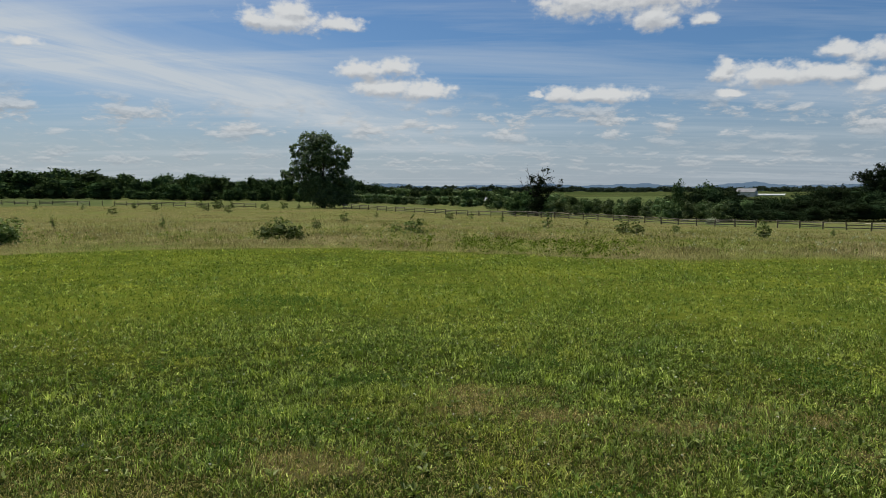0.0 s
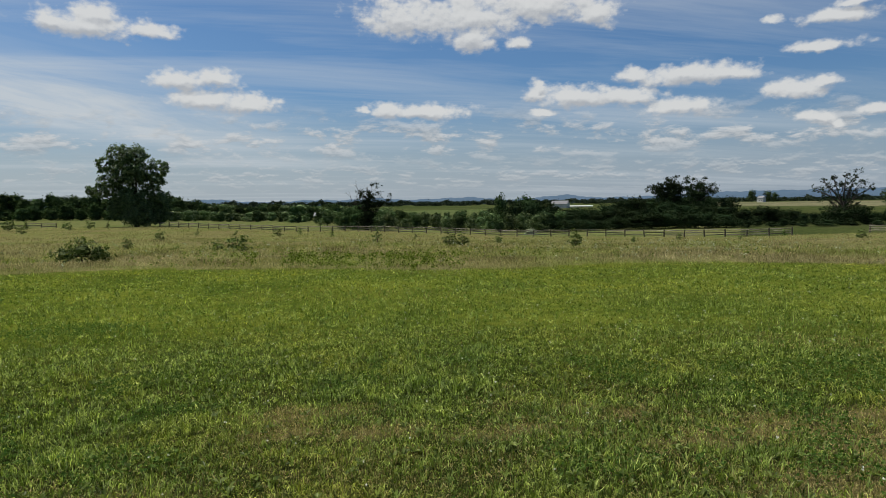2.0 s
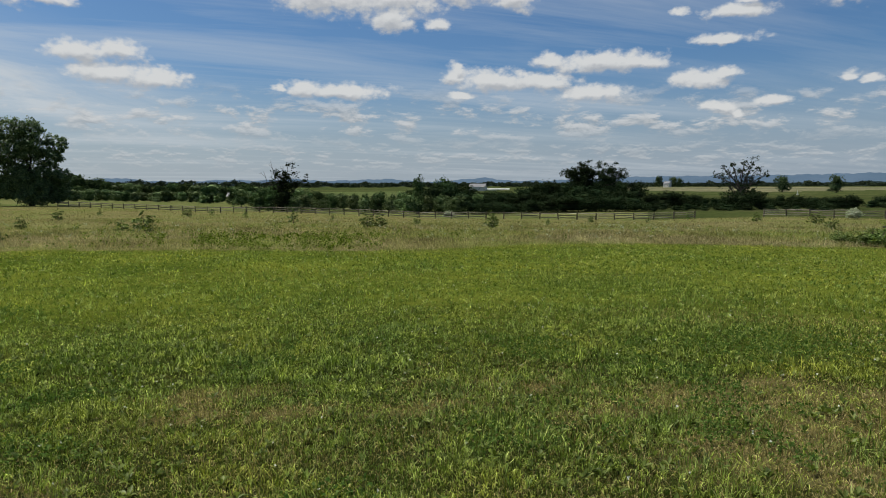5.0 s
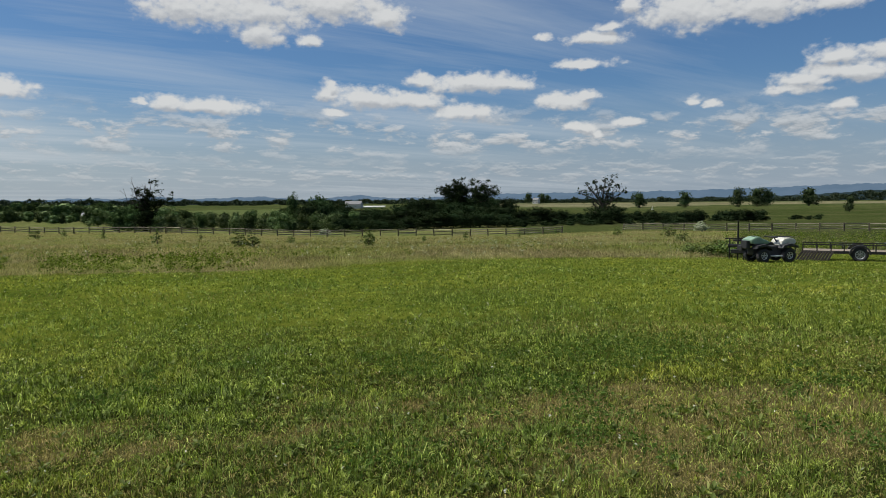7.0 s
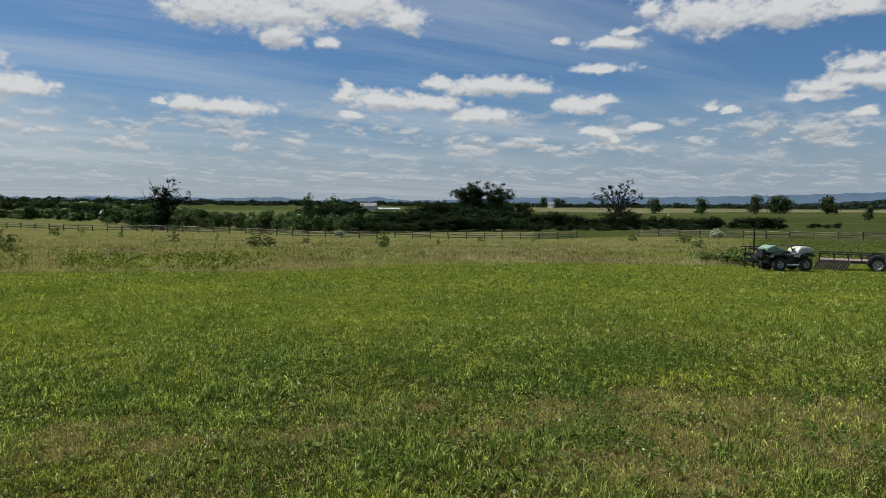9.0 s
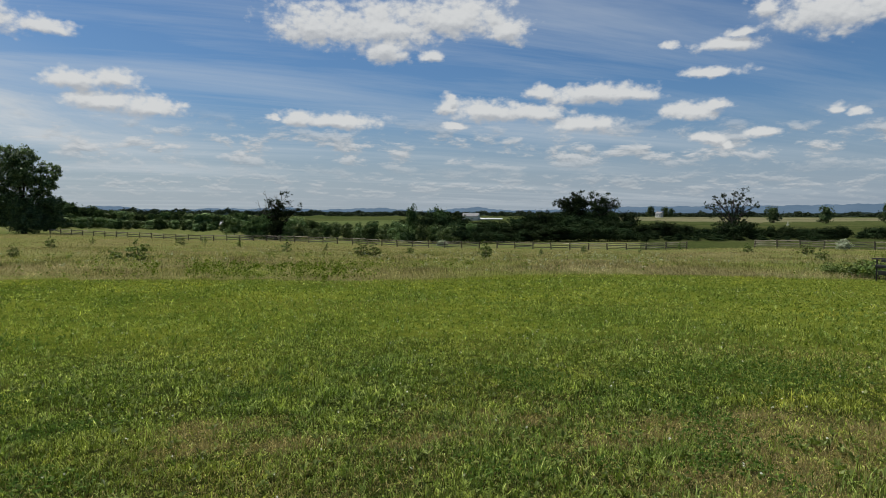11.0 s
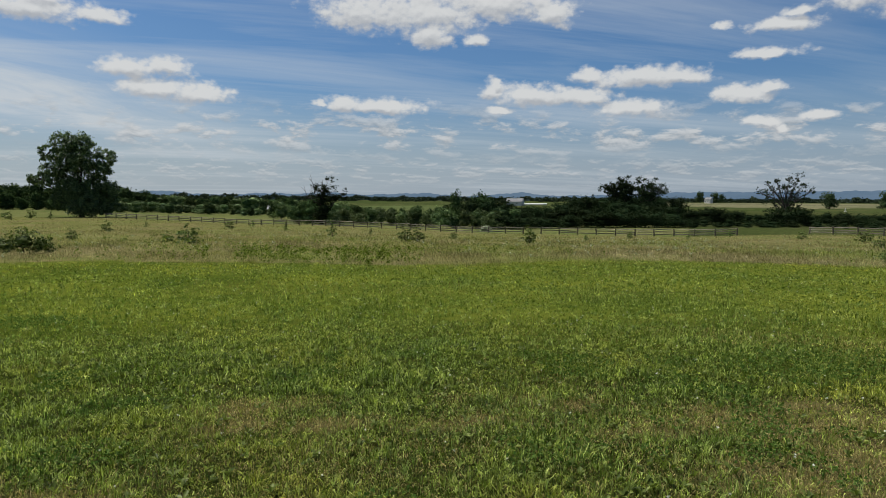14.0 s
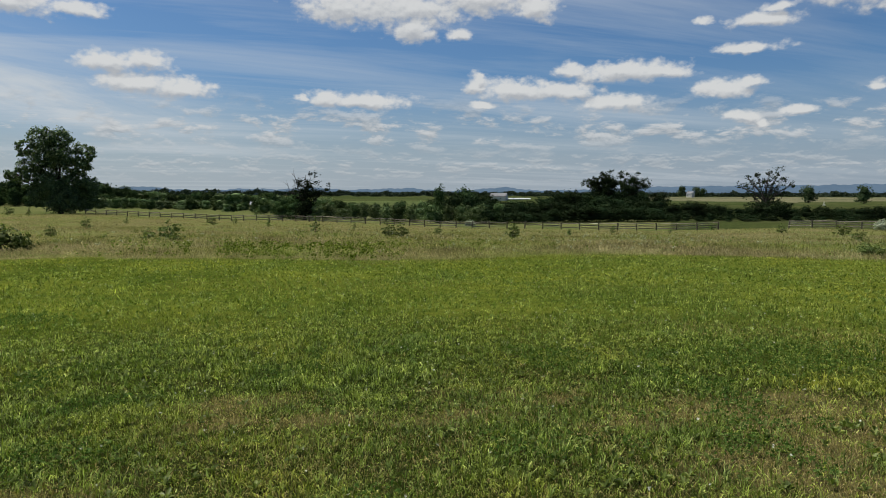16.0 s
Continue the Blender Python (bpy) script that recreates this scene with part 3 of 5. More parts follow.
def bough(rng, tv, tf, a, b, r, depth, ends, crook=0.10):
    """A crooked limb from a to b that throws side shoots; the free ends are kept in ends."""
    a, b = Vector(a), Vector(b)
    ln = (b - a).length
    p = a.lerp(b, 0.35) + Vector(rng.normal(0, crook * ln, 3))
    q = a.lerp(b, 0.7) + Vector(rng.normal(0, crook * ln, 3))
    tube(tv, tf, [a, p, q, b], [r, r * 0.72, r * 0.48, r * 0.16], 5 if depth > 1 else 3)
    ends.append(b)
    if depth == 0:
        return
    ahead = (b - a).normalized()
    for k in range(4 if depth > 1 else 3):
        u = rng.uniform(0.35, 0.95)
        s = p.lerp(q, (u - 0.35) / 0.35) if u < 0.7 else q.lerp(b, (u - 0.7) / 0.3)
        way = (ahead * 0.7 + Vector(rng.normal(0, 0.62, 3)) + Vector((0, 0, 0.32))).normalized()
        bough(rng, tv, tf, s, s + way * ln * rng.uniform(0.25, 0.45) * (1.2 - 0.5 * u), r * (0.62 - 0.4 * u), depth - 1, ends, crook)


def make_tree(name, seed, lobes, trunk_h, trunk_r, clusters, per, size, leaf, label, category="tree", spread=0.16, lean=0.0, twigs=10, core=0.6, limbs=(), dead=(), tuft=0.5, tuft_per=16):
    """lobes: (x, y, z, rx, rz) masses of the crown; limbs and dead: ends (x, y, z) of boughs with leaves at their tips, and of leafless ones."""
    rng = np.random.default_rng(seed)
    root = tagged(new(name), label, category)
    tv, tf = [], []
    top = Vector((lean, 0, trunk_h))
    tube(tv, tf, [(0, 0, -0.3), (0.02, 0, trunk_h * 0.1), (lean * 0.4, 0.05, trunk_h * 0.5), top], [trunk_r * 1.5, trunk_r * 1.05, trunk_r * 0.9, trunk_r * 0.6], 8)
    centres, spreads, ways = [], [], []
    weight = [(l[3] * l[3] * l[4]) ** 0.67 for l in lobes]
    for lobe, wt in zip(lobes, weight):
        x, y, z, rx, rz = lobe
        mid = Vector((x, y, z))
        bend = top.lerp(mid, 0.5) + Vector((rng.normal(0, 0.1) * rx, rng.normal(0, 0.1) * rx, 0.05 * rz))
        tube(tv, tf, [top * 0.85, bend, mid], [trunk_r * 0.5, trunk_r * 0.3, trunk_r * 0.14], 6 if twigs > 2 else 4)
        k = max(3, int(clusters * wt / sum(weight)))
        d = rng.normal(0, 1, (k, 3))
        d /= np.linalg.norm(d, axis=1)[:, None]
        far = rng.uniform(0.45, 1.06, k) ** 0.6
        pts = np.array([x, y, z]) + d * far[:, None] * np.array([rx, rx, rz])
        pts[:, 2] = np.maximum(pts[:, 2], 0.05 * rz)
        centres.extend(pts)
        ways.extend(d)
        spreads.extend(np.full(k, spread * (rx + rz) / 2) * rng.uniform(0.6, 1.25, k))
        for p in pts[:: max(1, k // twigs)] if twigs > 2 else []:
            q = mid.lerp(Vector(p), 0.5) + Vector(rng.normal(0, 0.05 * rx, 3))
            tube(tv, tf, [mid, q, tuple(p)], [trunk_r * 0.16, trunk_r * 0.10, trunk_r * 0.03], 4)
    tips, bare = [], []
    for k, end in enumerate((*limbs, *dead)):
        low = top * rng.uniform(0.6, 1.0)
        bough(rng, tv, tf, low, end, trunk_r * 0.34, 2, tips if k < len(limbs) else bare)
    mesh_object("trunk", tv, tf, BARK, root, smooth=True)
    v, f = leaves(rng, centres, spreads, per, size, 0.8, ways)
    if tips:
        tv_, tf_ = leaves(rng, tips, np.full(len(tips), tuft) * rng.uniform(0.4, 1.2, len(tips)), tuft_per, size, 0.6)
        v, f = np.concatenate([v, tv_]), np.concatenate([f, tf_ + len(v)])
    if core:
        cv, cf = inner_mass(rng, lobes, core)
        v, f = np.concatenate([v, cv]), np.concatenate([f, cf + len(v)])
    mesh_object("crown", v, f, leaf, root)
    return root


def round_lobes(rng, h, w, n):
    """A crown of n masses within a height and width, leafy down to the ground."""
    out = [(0, 0, h * 0.64, w * 0.33, h * 0.30), (0, 0, h * 0.30, w * 0.40, h * 0.31)]
    for k in range(n):
        a = 2.4 * k + rng.uniform(0, 0.6)
        z = h * (0.12 + 0.74 * ((k * 0.618) % 1.0))
        rr = w * 0.36 * (1.0 if z < h * 0.5 else 1.0 - 1.1 * (z / h - 0.5))
        q = w * rng.uniform(0.12, 0.19)
        out.append((math.cos(a) * rr, math.sin(a) * rr, z, q, q * rng.uniform(0.75, 1.0)))
    return out


def put(ob, bearing, r, scale=1.0, turn=0.0, wide=1.0, sink=0.0):
    p = spot(bearing, r)
    ob.matrix_basis = Matrix.Translation(p - Vector((0, 0, sink))) @ pose(0, 0, 0, 0, 0, turn) @ Matrix.Diagonal((scale * wide, scale * wide, scale, 1))
    return ob


STANDING = set()


def put_copy(ob, bearing, r, scale=1.0, turn=0.0, wide=1.0, label="", group=""):
    """The first call stands the thing itself there, later ones a copy."""
    p = spot(bearing, r)
    if ob not in STANDING:
        STANDING.add(ob)
        return tagged(put(ob, bearing, r, scale, turn, wide), label, group=group)
    c = copy_thing(ob, Matrix.Translation(p) @ pose(0, 0, 0, 0, 0, turn))
    c.scale = (scale * wide, scale * wide, scale)
    return tagged(c, label, group=group)


def facing(bearing):
    """Turn that sets a thing's x axis across the view and y away from it."""
    return -bearing


# the great tree by the fence: a lobed crown over a dark foot, one long limb to its side
GREAT = [(-3.0, 0, 17.6, 3.5, 2.7), (0.4, -0.5, 17.7, 3.0, 2.6), (-6.8, 0.4, 15.4, 2.4, 2.1), (5.6, 0.2, 14.5, 2.7, 2.3), (-1.2, 0, 13.5, 5.0, 3.4), (4.2, -0.6, 11.3, 3.4, 2.5),
         (-8.4, 0, 9.0, 3.0, 1.8), (-10.6, 0.2, 8.6, 1.3, 0.8), (-3.6, 0.3, 8.4, 2.6, 2.0), (-5.8, -0.4, 11.4, 3.0, 2.0), (-0.7, 0.4, 6.8, 5.4, 3.2), (5.4, 0, 7.0, 3.6, 2.5), (1.6, -0.4, 3.3, 6.0, 3.0), (6.2, 0.3, 3.6, 2.6, 3.0), (-4.2, 0, 4.4, 2.6, 2.6)]
big = make_tree("large_tree", 3, GREAT, 5.0, 0.6, 1150, 30, 0.46, LEAF, "large dark green broadleaf tree beside the rail fence", spread=0.135, core=0.5)
put(big, -10.0, 176, 0.95, facing(-10.0), 0.94)

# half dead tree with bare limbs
snag = make_tree("half_dead_tree", 8, [(0.4, 0, 6.2, 1.3, 1.3), (1.2, 0.2, 4.7, 1.7, 1.2), (0.35, -0.3, 2.9, 1.9, 1.7), (0.2, 0, 1.3, 2.3, 1.4), (-0.6, 0, 4.4, 1.0, 1.0)], 4.6, 0.34, 150, 22, 0.26, LEAF_DARKENED, "half dead tree with bare limbs standing out of dark leaves", core=0.5, tuft=0.30, tuft_per=14,
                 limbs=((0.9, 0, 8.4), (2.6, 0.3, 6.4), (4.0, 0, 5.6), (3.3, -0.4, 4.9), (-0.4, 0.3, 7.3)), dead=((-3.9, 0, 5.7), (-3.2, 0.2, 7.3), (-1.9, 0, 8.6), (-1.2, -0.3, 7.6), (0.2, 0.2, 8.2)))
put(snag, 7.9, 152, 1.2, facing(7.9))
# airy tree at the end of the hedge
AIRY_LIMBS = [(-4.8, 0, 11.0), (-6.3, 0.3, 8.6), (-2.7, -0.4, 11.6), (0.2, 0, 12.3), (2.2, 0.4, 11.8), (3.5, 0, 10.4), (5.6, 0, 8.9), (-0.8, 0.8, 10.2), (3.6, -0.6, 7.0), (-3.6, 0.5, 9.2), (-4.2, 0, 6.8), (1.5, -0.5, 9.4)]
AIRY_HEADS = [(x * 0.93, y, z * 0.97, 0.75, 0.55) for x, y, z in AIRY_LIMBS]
airy = make_tree("airy_tree", 22, [(0, 0, 2.6, 4.6, 2.2), (-2.8, 0, 3.2, 2.6, 1.8), (3.0, 0, 3.2, 2.8, 1.9), (0.4, 0, 5.2, 1.6, 1.3), (-1.2, 0, 7.0, 0.9, 0.8), (1.0, 0.3, 7.4, 0.9, 0.8)] + AIRY_HEADS, 5.4, 0.36, 420, 18, 0.30, LEAF_DARKENED, "tall airy tree with sky showing through its limbs", core=0.5, tuft=0.26, tuft_per=9, lean=-0.3, limbs=AIRY_LIMBS)
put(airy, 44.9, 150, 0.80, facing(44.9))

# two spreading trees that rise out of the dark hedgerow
crown_a = make_tree("hedgerow_tree", 23, [(-1.4, 0, 9.0, 2.0, 1.3), (0.6, 0, 9.6, 2.3, 1.5), (2.0, 0, 8.8, 1.7, 1.2), (-2.8, 0, 8.2, 1.5, 0.9), (0.2, 0, 7.4, 3.2, 1.7), (0, 0, 4.0, 3.8, 3.0)], 5.0, 0.34, 330, 24, 0.32, LEAF_DARKENED, "dark spreading tree rising out of the hedgerow", core=0.55, tuft=0.40, tuft_per=18,
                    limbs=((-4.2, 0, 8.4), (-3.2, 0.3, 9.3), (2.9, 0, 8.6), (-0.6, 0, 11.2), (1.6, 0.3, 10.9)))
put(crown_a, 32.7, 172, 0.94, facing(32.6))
crown_b = make_tree("hedgerow_tree", 29, [(0, 0, 7.4, 2.8, 1.4), (-1.6, 0, 9.2, 1.5, 1.0), (1.2, 0.2, 9.4, 1.5, 1.0), (0, 0, 4.2, 3.6, 3.0)], 5.4, 0.34, 240, 24, 0.30, LEAF_DARKENED, "dark open tree with bare twigs above the hedgerow", core=0.55, tuft=0.36, tuft_per=18,
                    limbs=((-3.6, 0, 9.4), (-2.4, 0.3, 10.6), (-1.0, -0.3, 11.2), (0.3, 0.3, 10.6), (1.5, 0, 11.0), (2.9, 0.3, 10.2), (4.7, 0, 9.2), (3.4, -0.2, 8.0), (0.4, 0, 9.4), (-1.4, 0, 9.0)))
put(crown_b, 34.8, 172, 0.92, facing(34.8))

rng = np.random.default_rng(11)
WORDS = {LEAF_WOOD: "mid green broadleaf tree in a wooded belt", LEAF_PALE: "pale green scrubby tree in the hollow beyond the fence", LEAF_DARKENED: "very dark leafy tree in a dense hedgerow"}
KINDS, FAR_KINDS = [], []
for k, (leaf, w) in enumerate(((LEAF_WOOD, 8), (LEAF_WOOD, 7), (LEAF_PALE, 10), (LEAF_PALE, 12), (LEAF_DARKENED, 9), (LEAF_DARKENED, 12), (LEAF_WOOD, 10))):
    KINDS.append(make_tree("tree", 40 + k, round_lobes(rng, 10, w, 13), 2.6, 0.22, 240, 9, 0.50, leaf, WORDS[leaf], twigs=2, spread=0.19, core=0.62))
    if leaf != LEAF_DARKENED:
        FAR_KINDS.append(make_tree("tree", 60 + k, round_lobes(rng, 10, w, 10), 2.6, 0.22, 190, 7, 0.66, leaf, WORDS[leaf], twigs=1, spread=0.19, core=0.8))


def row_of_trees(kinds, b0, b1, step, r0, r1, skyline, group, ragged=0.3, wide=(0.9, 1.25), every=None):
    """Trees along an arc whose tops follow a skyline of bearing and height in degrees."""
    every = every or KINDS
    b = b0
    sb_, sh_ = zip(*skyline)
    while b < b1:
        r = rng.uniform(r0, r1)
        top = np.interp(b, sb_, sh_) + rng.uniform(-ragged, 0.05)
        h = 1.6 + r * math.tan(radians(top)) - spot(b, r).z
        k = every[kinds[int(rng.integers(len(kinds)))]]
        put_copy(k, b, r, max(0.12, h / 9.4), rng.uniform(0, 360), rng.uniform(*wide) * (1.0 if h > 4 else 1.15), group=group)
        b += step * rng.uniform(0.7, 1.3)


WEST = [(-60, 1.6), (-36, 1.5), (-32, 1.55), (-30.5, 1.75), (-29, 2.0), (-28, 1.5), (-25.5, 1.45), (-24, 1.25), (-22, 1.3), (-19.8, 1.45), (-18, 1.2), (-16.5, 1.05), (-14.5, 1.2), (-12, 1.1), (-7, 0.95), (-5.6, 0.85), (-4.5, 0.4)]
row_of_trees([0, 1, 4], -46, -4.5, 0.70, 312, 345, WEST, "trees of the western wood", 0.4, (1.0, 1.5), every=FAR_KINDS)
row_of_trees([0, 1, 4], -46, -5.5, 0.85, 292, 308, [(b, h * 0.6 - 0.15) for b, h in WEST], "trees of the western wood", 0.7, (1.2, 1.9), every=FAR_KINDS)
row_of_trees([0, 4, 0, 2], -8, 8, 0.6, 330, 360, [(-8, 0.5), (-4, 0.35), (0, 0.3), (4, 0.25), (8, 0.1)], "scrub trees in the hollow", 0.3, (1.0, 1.5), every=FAR_KINDS)
row_of_trees([2, 3, 2, 0], -8, 7, 0.55, 250, 295, [(-8, -0.1), (0, -0.3), (6, -0.35)], "scrub trees in the hollow", 0.55, (0.9, 1.4), every=FAR_KINDS)
row_of_trees([2, 3, 0, 6], 4, 31, 0.75, 195, 240, [(4, 0.0), (8, -0.1), (10, -0.05), (14, -0.2), (18, -0.05), (20, 0.0), (23, -0.3), (31, -0.3)], "scrub trees in the hollow", 0.6, (0.8, 1.3))
row_of_trees([2, 3, 2, 3, 6], 6, 24, 0.85, 150, 178, [(6, -0.5), (12, -0.35), (18, -0.3), (22, -0.3), (27, -0.5)], "scrub trees in the hollow", 0.75, (0.8, 1.2))
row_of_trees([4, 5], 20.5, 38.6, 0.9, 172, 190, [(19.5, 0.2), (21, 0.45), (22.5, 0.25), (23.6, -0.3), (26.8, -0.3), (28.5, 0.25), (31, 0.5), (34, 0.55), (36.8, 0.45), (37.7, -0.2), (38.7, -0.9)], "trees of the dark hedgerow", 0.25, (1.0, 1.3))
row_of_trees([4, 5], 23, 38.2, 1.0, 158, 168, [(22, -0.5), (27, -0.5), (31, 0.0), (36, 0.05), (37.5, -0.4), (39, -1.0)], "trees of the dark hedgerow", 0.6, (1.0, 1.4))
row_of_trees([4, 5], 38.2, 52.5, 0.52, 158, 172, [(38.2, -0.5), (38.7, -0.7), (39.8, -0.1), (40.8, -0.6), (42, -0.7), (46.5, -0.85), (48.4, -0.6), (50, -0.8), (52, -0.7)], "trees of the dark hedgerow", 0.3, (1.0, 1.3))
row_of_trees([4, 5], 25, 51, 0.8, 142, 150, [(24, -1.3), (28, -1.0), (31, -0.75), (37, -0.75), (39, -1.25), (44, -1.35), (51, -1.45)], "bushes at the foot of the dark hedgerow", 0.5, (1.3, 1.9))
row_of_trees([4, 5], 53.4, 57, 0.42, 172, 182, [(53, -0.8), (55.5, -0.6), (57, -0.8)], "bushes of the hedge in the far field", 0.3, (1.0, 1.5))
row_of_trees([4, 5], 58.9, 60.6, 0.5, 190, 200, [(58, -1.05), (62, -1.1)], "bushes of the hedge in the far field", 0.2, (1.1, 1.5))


def far_wood():
    """Dark woods along the rim of the fields, too far to tell tree from tree."""
    q = np.random.default_rng(33)
    bs = np.sort(q.uniform(-10, 82, 2300))
    sky = np.interp(bs, [-10, 0, 8, 14, 20, 28, 36, 42, 48, 56, 61, 65, 70, 82], [0.35, 0.38, 0.34, 0.24, 0.28, 0.30, 0.28, 0.20, 0.22, 0.24, 0.38, 0.68, 0.85, 0.9])
    bump = 0.12 * np.sin(bs * 2.7) * np.sin(bs * 0.9 + 1) + 0.06 * np.sin(bs * 8.3)
    r = q.uniform(980, 1150, len(bs))
    x, y = r * np.sin(np.radians(bs)), r * np.cos(np.radians(bs))
    low = level(x, y)
    top = 1.6 + r * np.tan(np.radians(sky + bump))
    wide = q.uniform(2.4, 4.6, len(bs))
    z = np.where(np.arange(len(bs)) % 2 == 0, top - wide * q.uniform(0.5, 1.3, len(bs)), low + (top - low) * q.uniform(0.15, 0.75, len(bs)))
    crowns = [(x[i], y[i], z[i], wide[i], wide[i] * q.uniform(0.8, 1.0)) for i in range(len(bs))]
    v, f = leaves(q, [c[:3] for c in crowns], [c[3] * 0.42 for c in crowns], 36, 2.3, 0.8)
    tagged(mesh_object("far_wood", v, f, LEAF_FAR), "dark belt of woods beyond the far fields", "woods", kind="stuff")


far_wood()
# single trees of the skyline
LONE = [make_tree("tree", 90 + k, round_lobes(rng, 10, 9, 12), 2.6, 0.26, 190, 9, 0.5, LEAF_LONE, "lone dark broadleaf tree in a far field", twigs=1, spread=0.17) for k in range(2)]
put_copy(KINDS[0], 19.2, 186, 1.02, 40, 0.6)
put_copy(KINDS[6], 21.4, 186, 0.98, 80, 0.8)
put_copy(KINDS[1], 5.4, 260, 0.75, 10, 1.1)
for b, r, h, w in ((47.7, 520, 12, 1.1), (51.2, 500, 12, 0.95), (55.0, 520, 14, 0.9), (56.4, 525, 14, 1.1), (57.1, 528, 12.5, 1.0), (59.9, 520, 13, 1.2), (38.7, 910, 15, 0.9), (39.9, 905, 14, 1.0), (40.3, 915, 12, 0.9), (62.5, 330, 7, 0.8)):
    put_copy(LONE[int(rng.integers(2))], b, r, h / 9.4, rng.uniform(0, 360), w, "lone dark broadleaf tree in a far field")

# shrubs and saplings in the meadow
SHRUBS = [make_tree("shrub", 70, [(0, 0, 0.5, 0.7, 0.45), (0.6, 0.1, 0.42, 0.45, 0.36), (-0.6, 0, 0.36, 0.5, 0.32), (0.1, 0.2, 0.8, 0.4, 0.25), (0.95, 0, 0.25, 0.3, 0.22)], 0.3, 0.03, 120, 12, 0.10, LEAF_SHRUB, "sprawling green shrub in the meadow grass", "shrub", core=0.5),
          make_tree("shrub", 71, [(0, 0, 0.3, 0.35, 0.3), (0.25, 0, 0.55, 0.2, 0.2), (-0.3, 0.1, 0.45, 0.2, 0.2), (0.35, 0, 0.2, 0.25, 0.2), (-0.1, 0.1, 0.75, 0.12, 0.16), (-0.4, 0, 0.18, 0.2, 0.16)], 0.3, 0.02, 60, 10, 0.09, LEAF_SHRUB, "small dark green shrub in the meadow grass", "shrub", core=0),
          make_tree("sapling", 72, [(0, 0, 0.8, 0.12, 0.22), (0.1, 0, 0.5, 0.18, 0.18), (-0.12, 0, 0.34, 0.2, 0.18), (0.05, 0.1, 0.16, 0.22, 0.16)], 0.7, 0.015, 34, 9, 0.085, LEAF_SHRUB, "thin green sapling in the meadow grass", "sapling", core=0)]
put_copy(SHRUBS[0], -13.6, 34, 1.05, 20, 1.05)
put_copy(SHRUBS[0], -33.2, 35, 1.3, 120)
put_copy(SHRUBS[1], -2.4, 42, 1.35, 0)
put_copy(SHRUBS[1], 14.9, 56, 1.3, 40, 1.2)
put_copy(SHRUBS[1], 16.0, 56, 1.3, 100, 1.2)
put_copy(SHRUBS[1], 25.4, 58, 1.6, 60)
put_copy(SHRUBS[2], 8.8, 62, 1.6, 0)
for b, r, h in ((-22.5, 55, 1.0), (-30, 60, 0.9), (-26, 120, 1.3), (-10.6, 52, 0.8), (-8.3, 70, 1.1), (-5.6, 95, 0.9), (0.6, 100, 1.3), (2.4, 110, 1.2), (-17.6, 130, 1.5), (-19.2, 140, 1.6), (-4.0, 44, 0.7), (12, 80, 0.8), (19, 70, 0.8), (33.5, 90, 1.0), (38, 85, 0.9), (41, 100, 1.0), (46, 80, 1.0), (50, 75, 1.2), (51, 60, 0.9), (30, 75, 0.7), (5, 85, 1.0), (-14.5, 150, 1.5), (-12, 155, 1.8), (-23, 150, 1.6), (-28, 150, 1.2), (-19.6, 162, 2.2), (-18.4, 160, 2.6), (-17.3, 163, 2.0), (-14.8, 162, 1.8), (-13.2, 164, 2.2), (-24.5, 163, 1.6), (-31, 162, 1.4)):
    put_copy(SHRUBS[1 + int(rng.integers(2))], b, r, h * 1.1, rng.uniform(0, 360), rng.uniform(0.8, 1.3), group="shrubs in the meadow")
silver = make_tree("flowering_shrub", 75, [(0, 0, 0.9, 1.1, 0.7), (0.9, 0.1, 0.7, 0.7, 0.5), (-0.9, 0, 0.7, 0.7, 0.5), (0.1, 0.2, 1.4, 0.6, 0.4)], 0.5, 0.05, 90, 12, 0.16, LEAF_GREY, "silvery white flowering shrub by the fence", "shrub")
put(silver, 52.4, 98, 0.8, 0)
pale = make_tree("flowering_shrub", 76, [(0, 0, 1.6, 2.0, 1.3), (1.5, 0.1, 1.2, 1.3, 0.9), (-1.4, 0, 1.1, 1.3, 0.9)], 0.8, 0.06, 110, 12, 0.25, LEAF_GREY, "pale flowering shrub behind the fence", "shrub")
put(pale, 21.7, 128, 0.45, 0)
put_copy(SHRUBS[0], 53.2, 39, 0.8, 200, 1.5)
put_copy(SHRUBS[0], 54.6, 37.5, 0.8, 70, 1.6)
put_copy(SHRUBS[0], 51.6, 41, 0.6, 20, 1.3)


# ---- rail fence ----
def rail_mesh(name, seed, length, mat, r=0.075):
    """A split rail: uneven, four sided, along x."""
    q = np.random.default_rng(seed)
    verts, faces = [], []
    pts = [(length * k / 4 - length / 2, q.normal(0, 0.02), q.normal(0, 0.02) - 0.02 * (1 - (k / 2 - 1) ** 2)) for k in range(5)]
    for i, p in enumerate(pts):
        for k in range(5):
            a = 6.283 * k / 5 + 0.3
            rr = r * q.uniform(0.75, 1.2) * (0.7 if i in (0, 4) else 1)
            verts.append((p[0], p[1] + rr * math.cos(a) * 0.8, p[2] + rr * math.sin(a) * 1.15))
    for i in range(4):
        for k in range(5):
            a, b = i * 5 + k, i * 5 + (k + 1) % 5
            faces.append((a, b, b + 5, a + 5))
    faces += [(4, 3, 2, 1, 0), (20, 21, 22, 23, 24)]
    me = bpy.data.meshes.new(name)
    me.from_pydata(verts, [], faces)
    me.materials.append(mat)
    return me


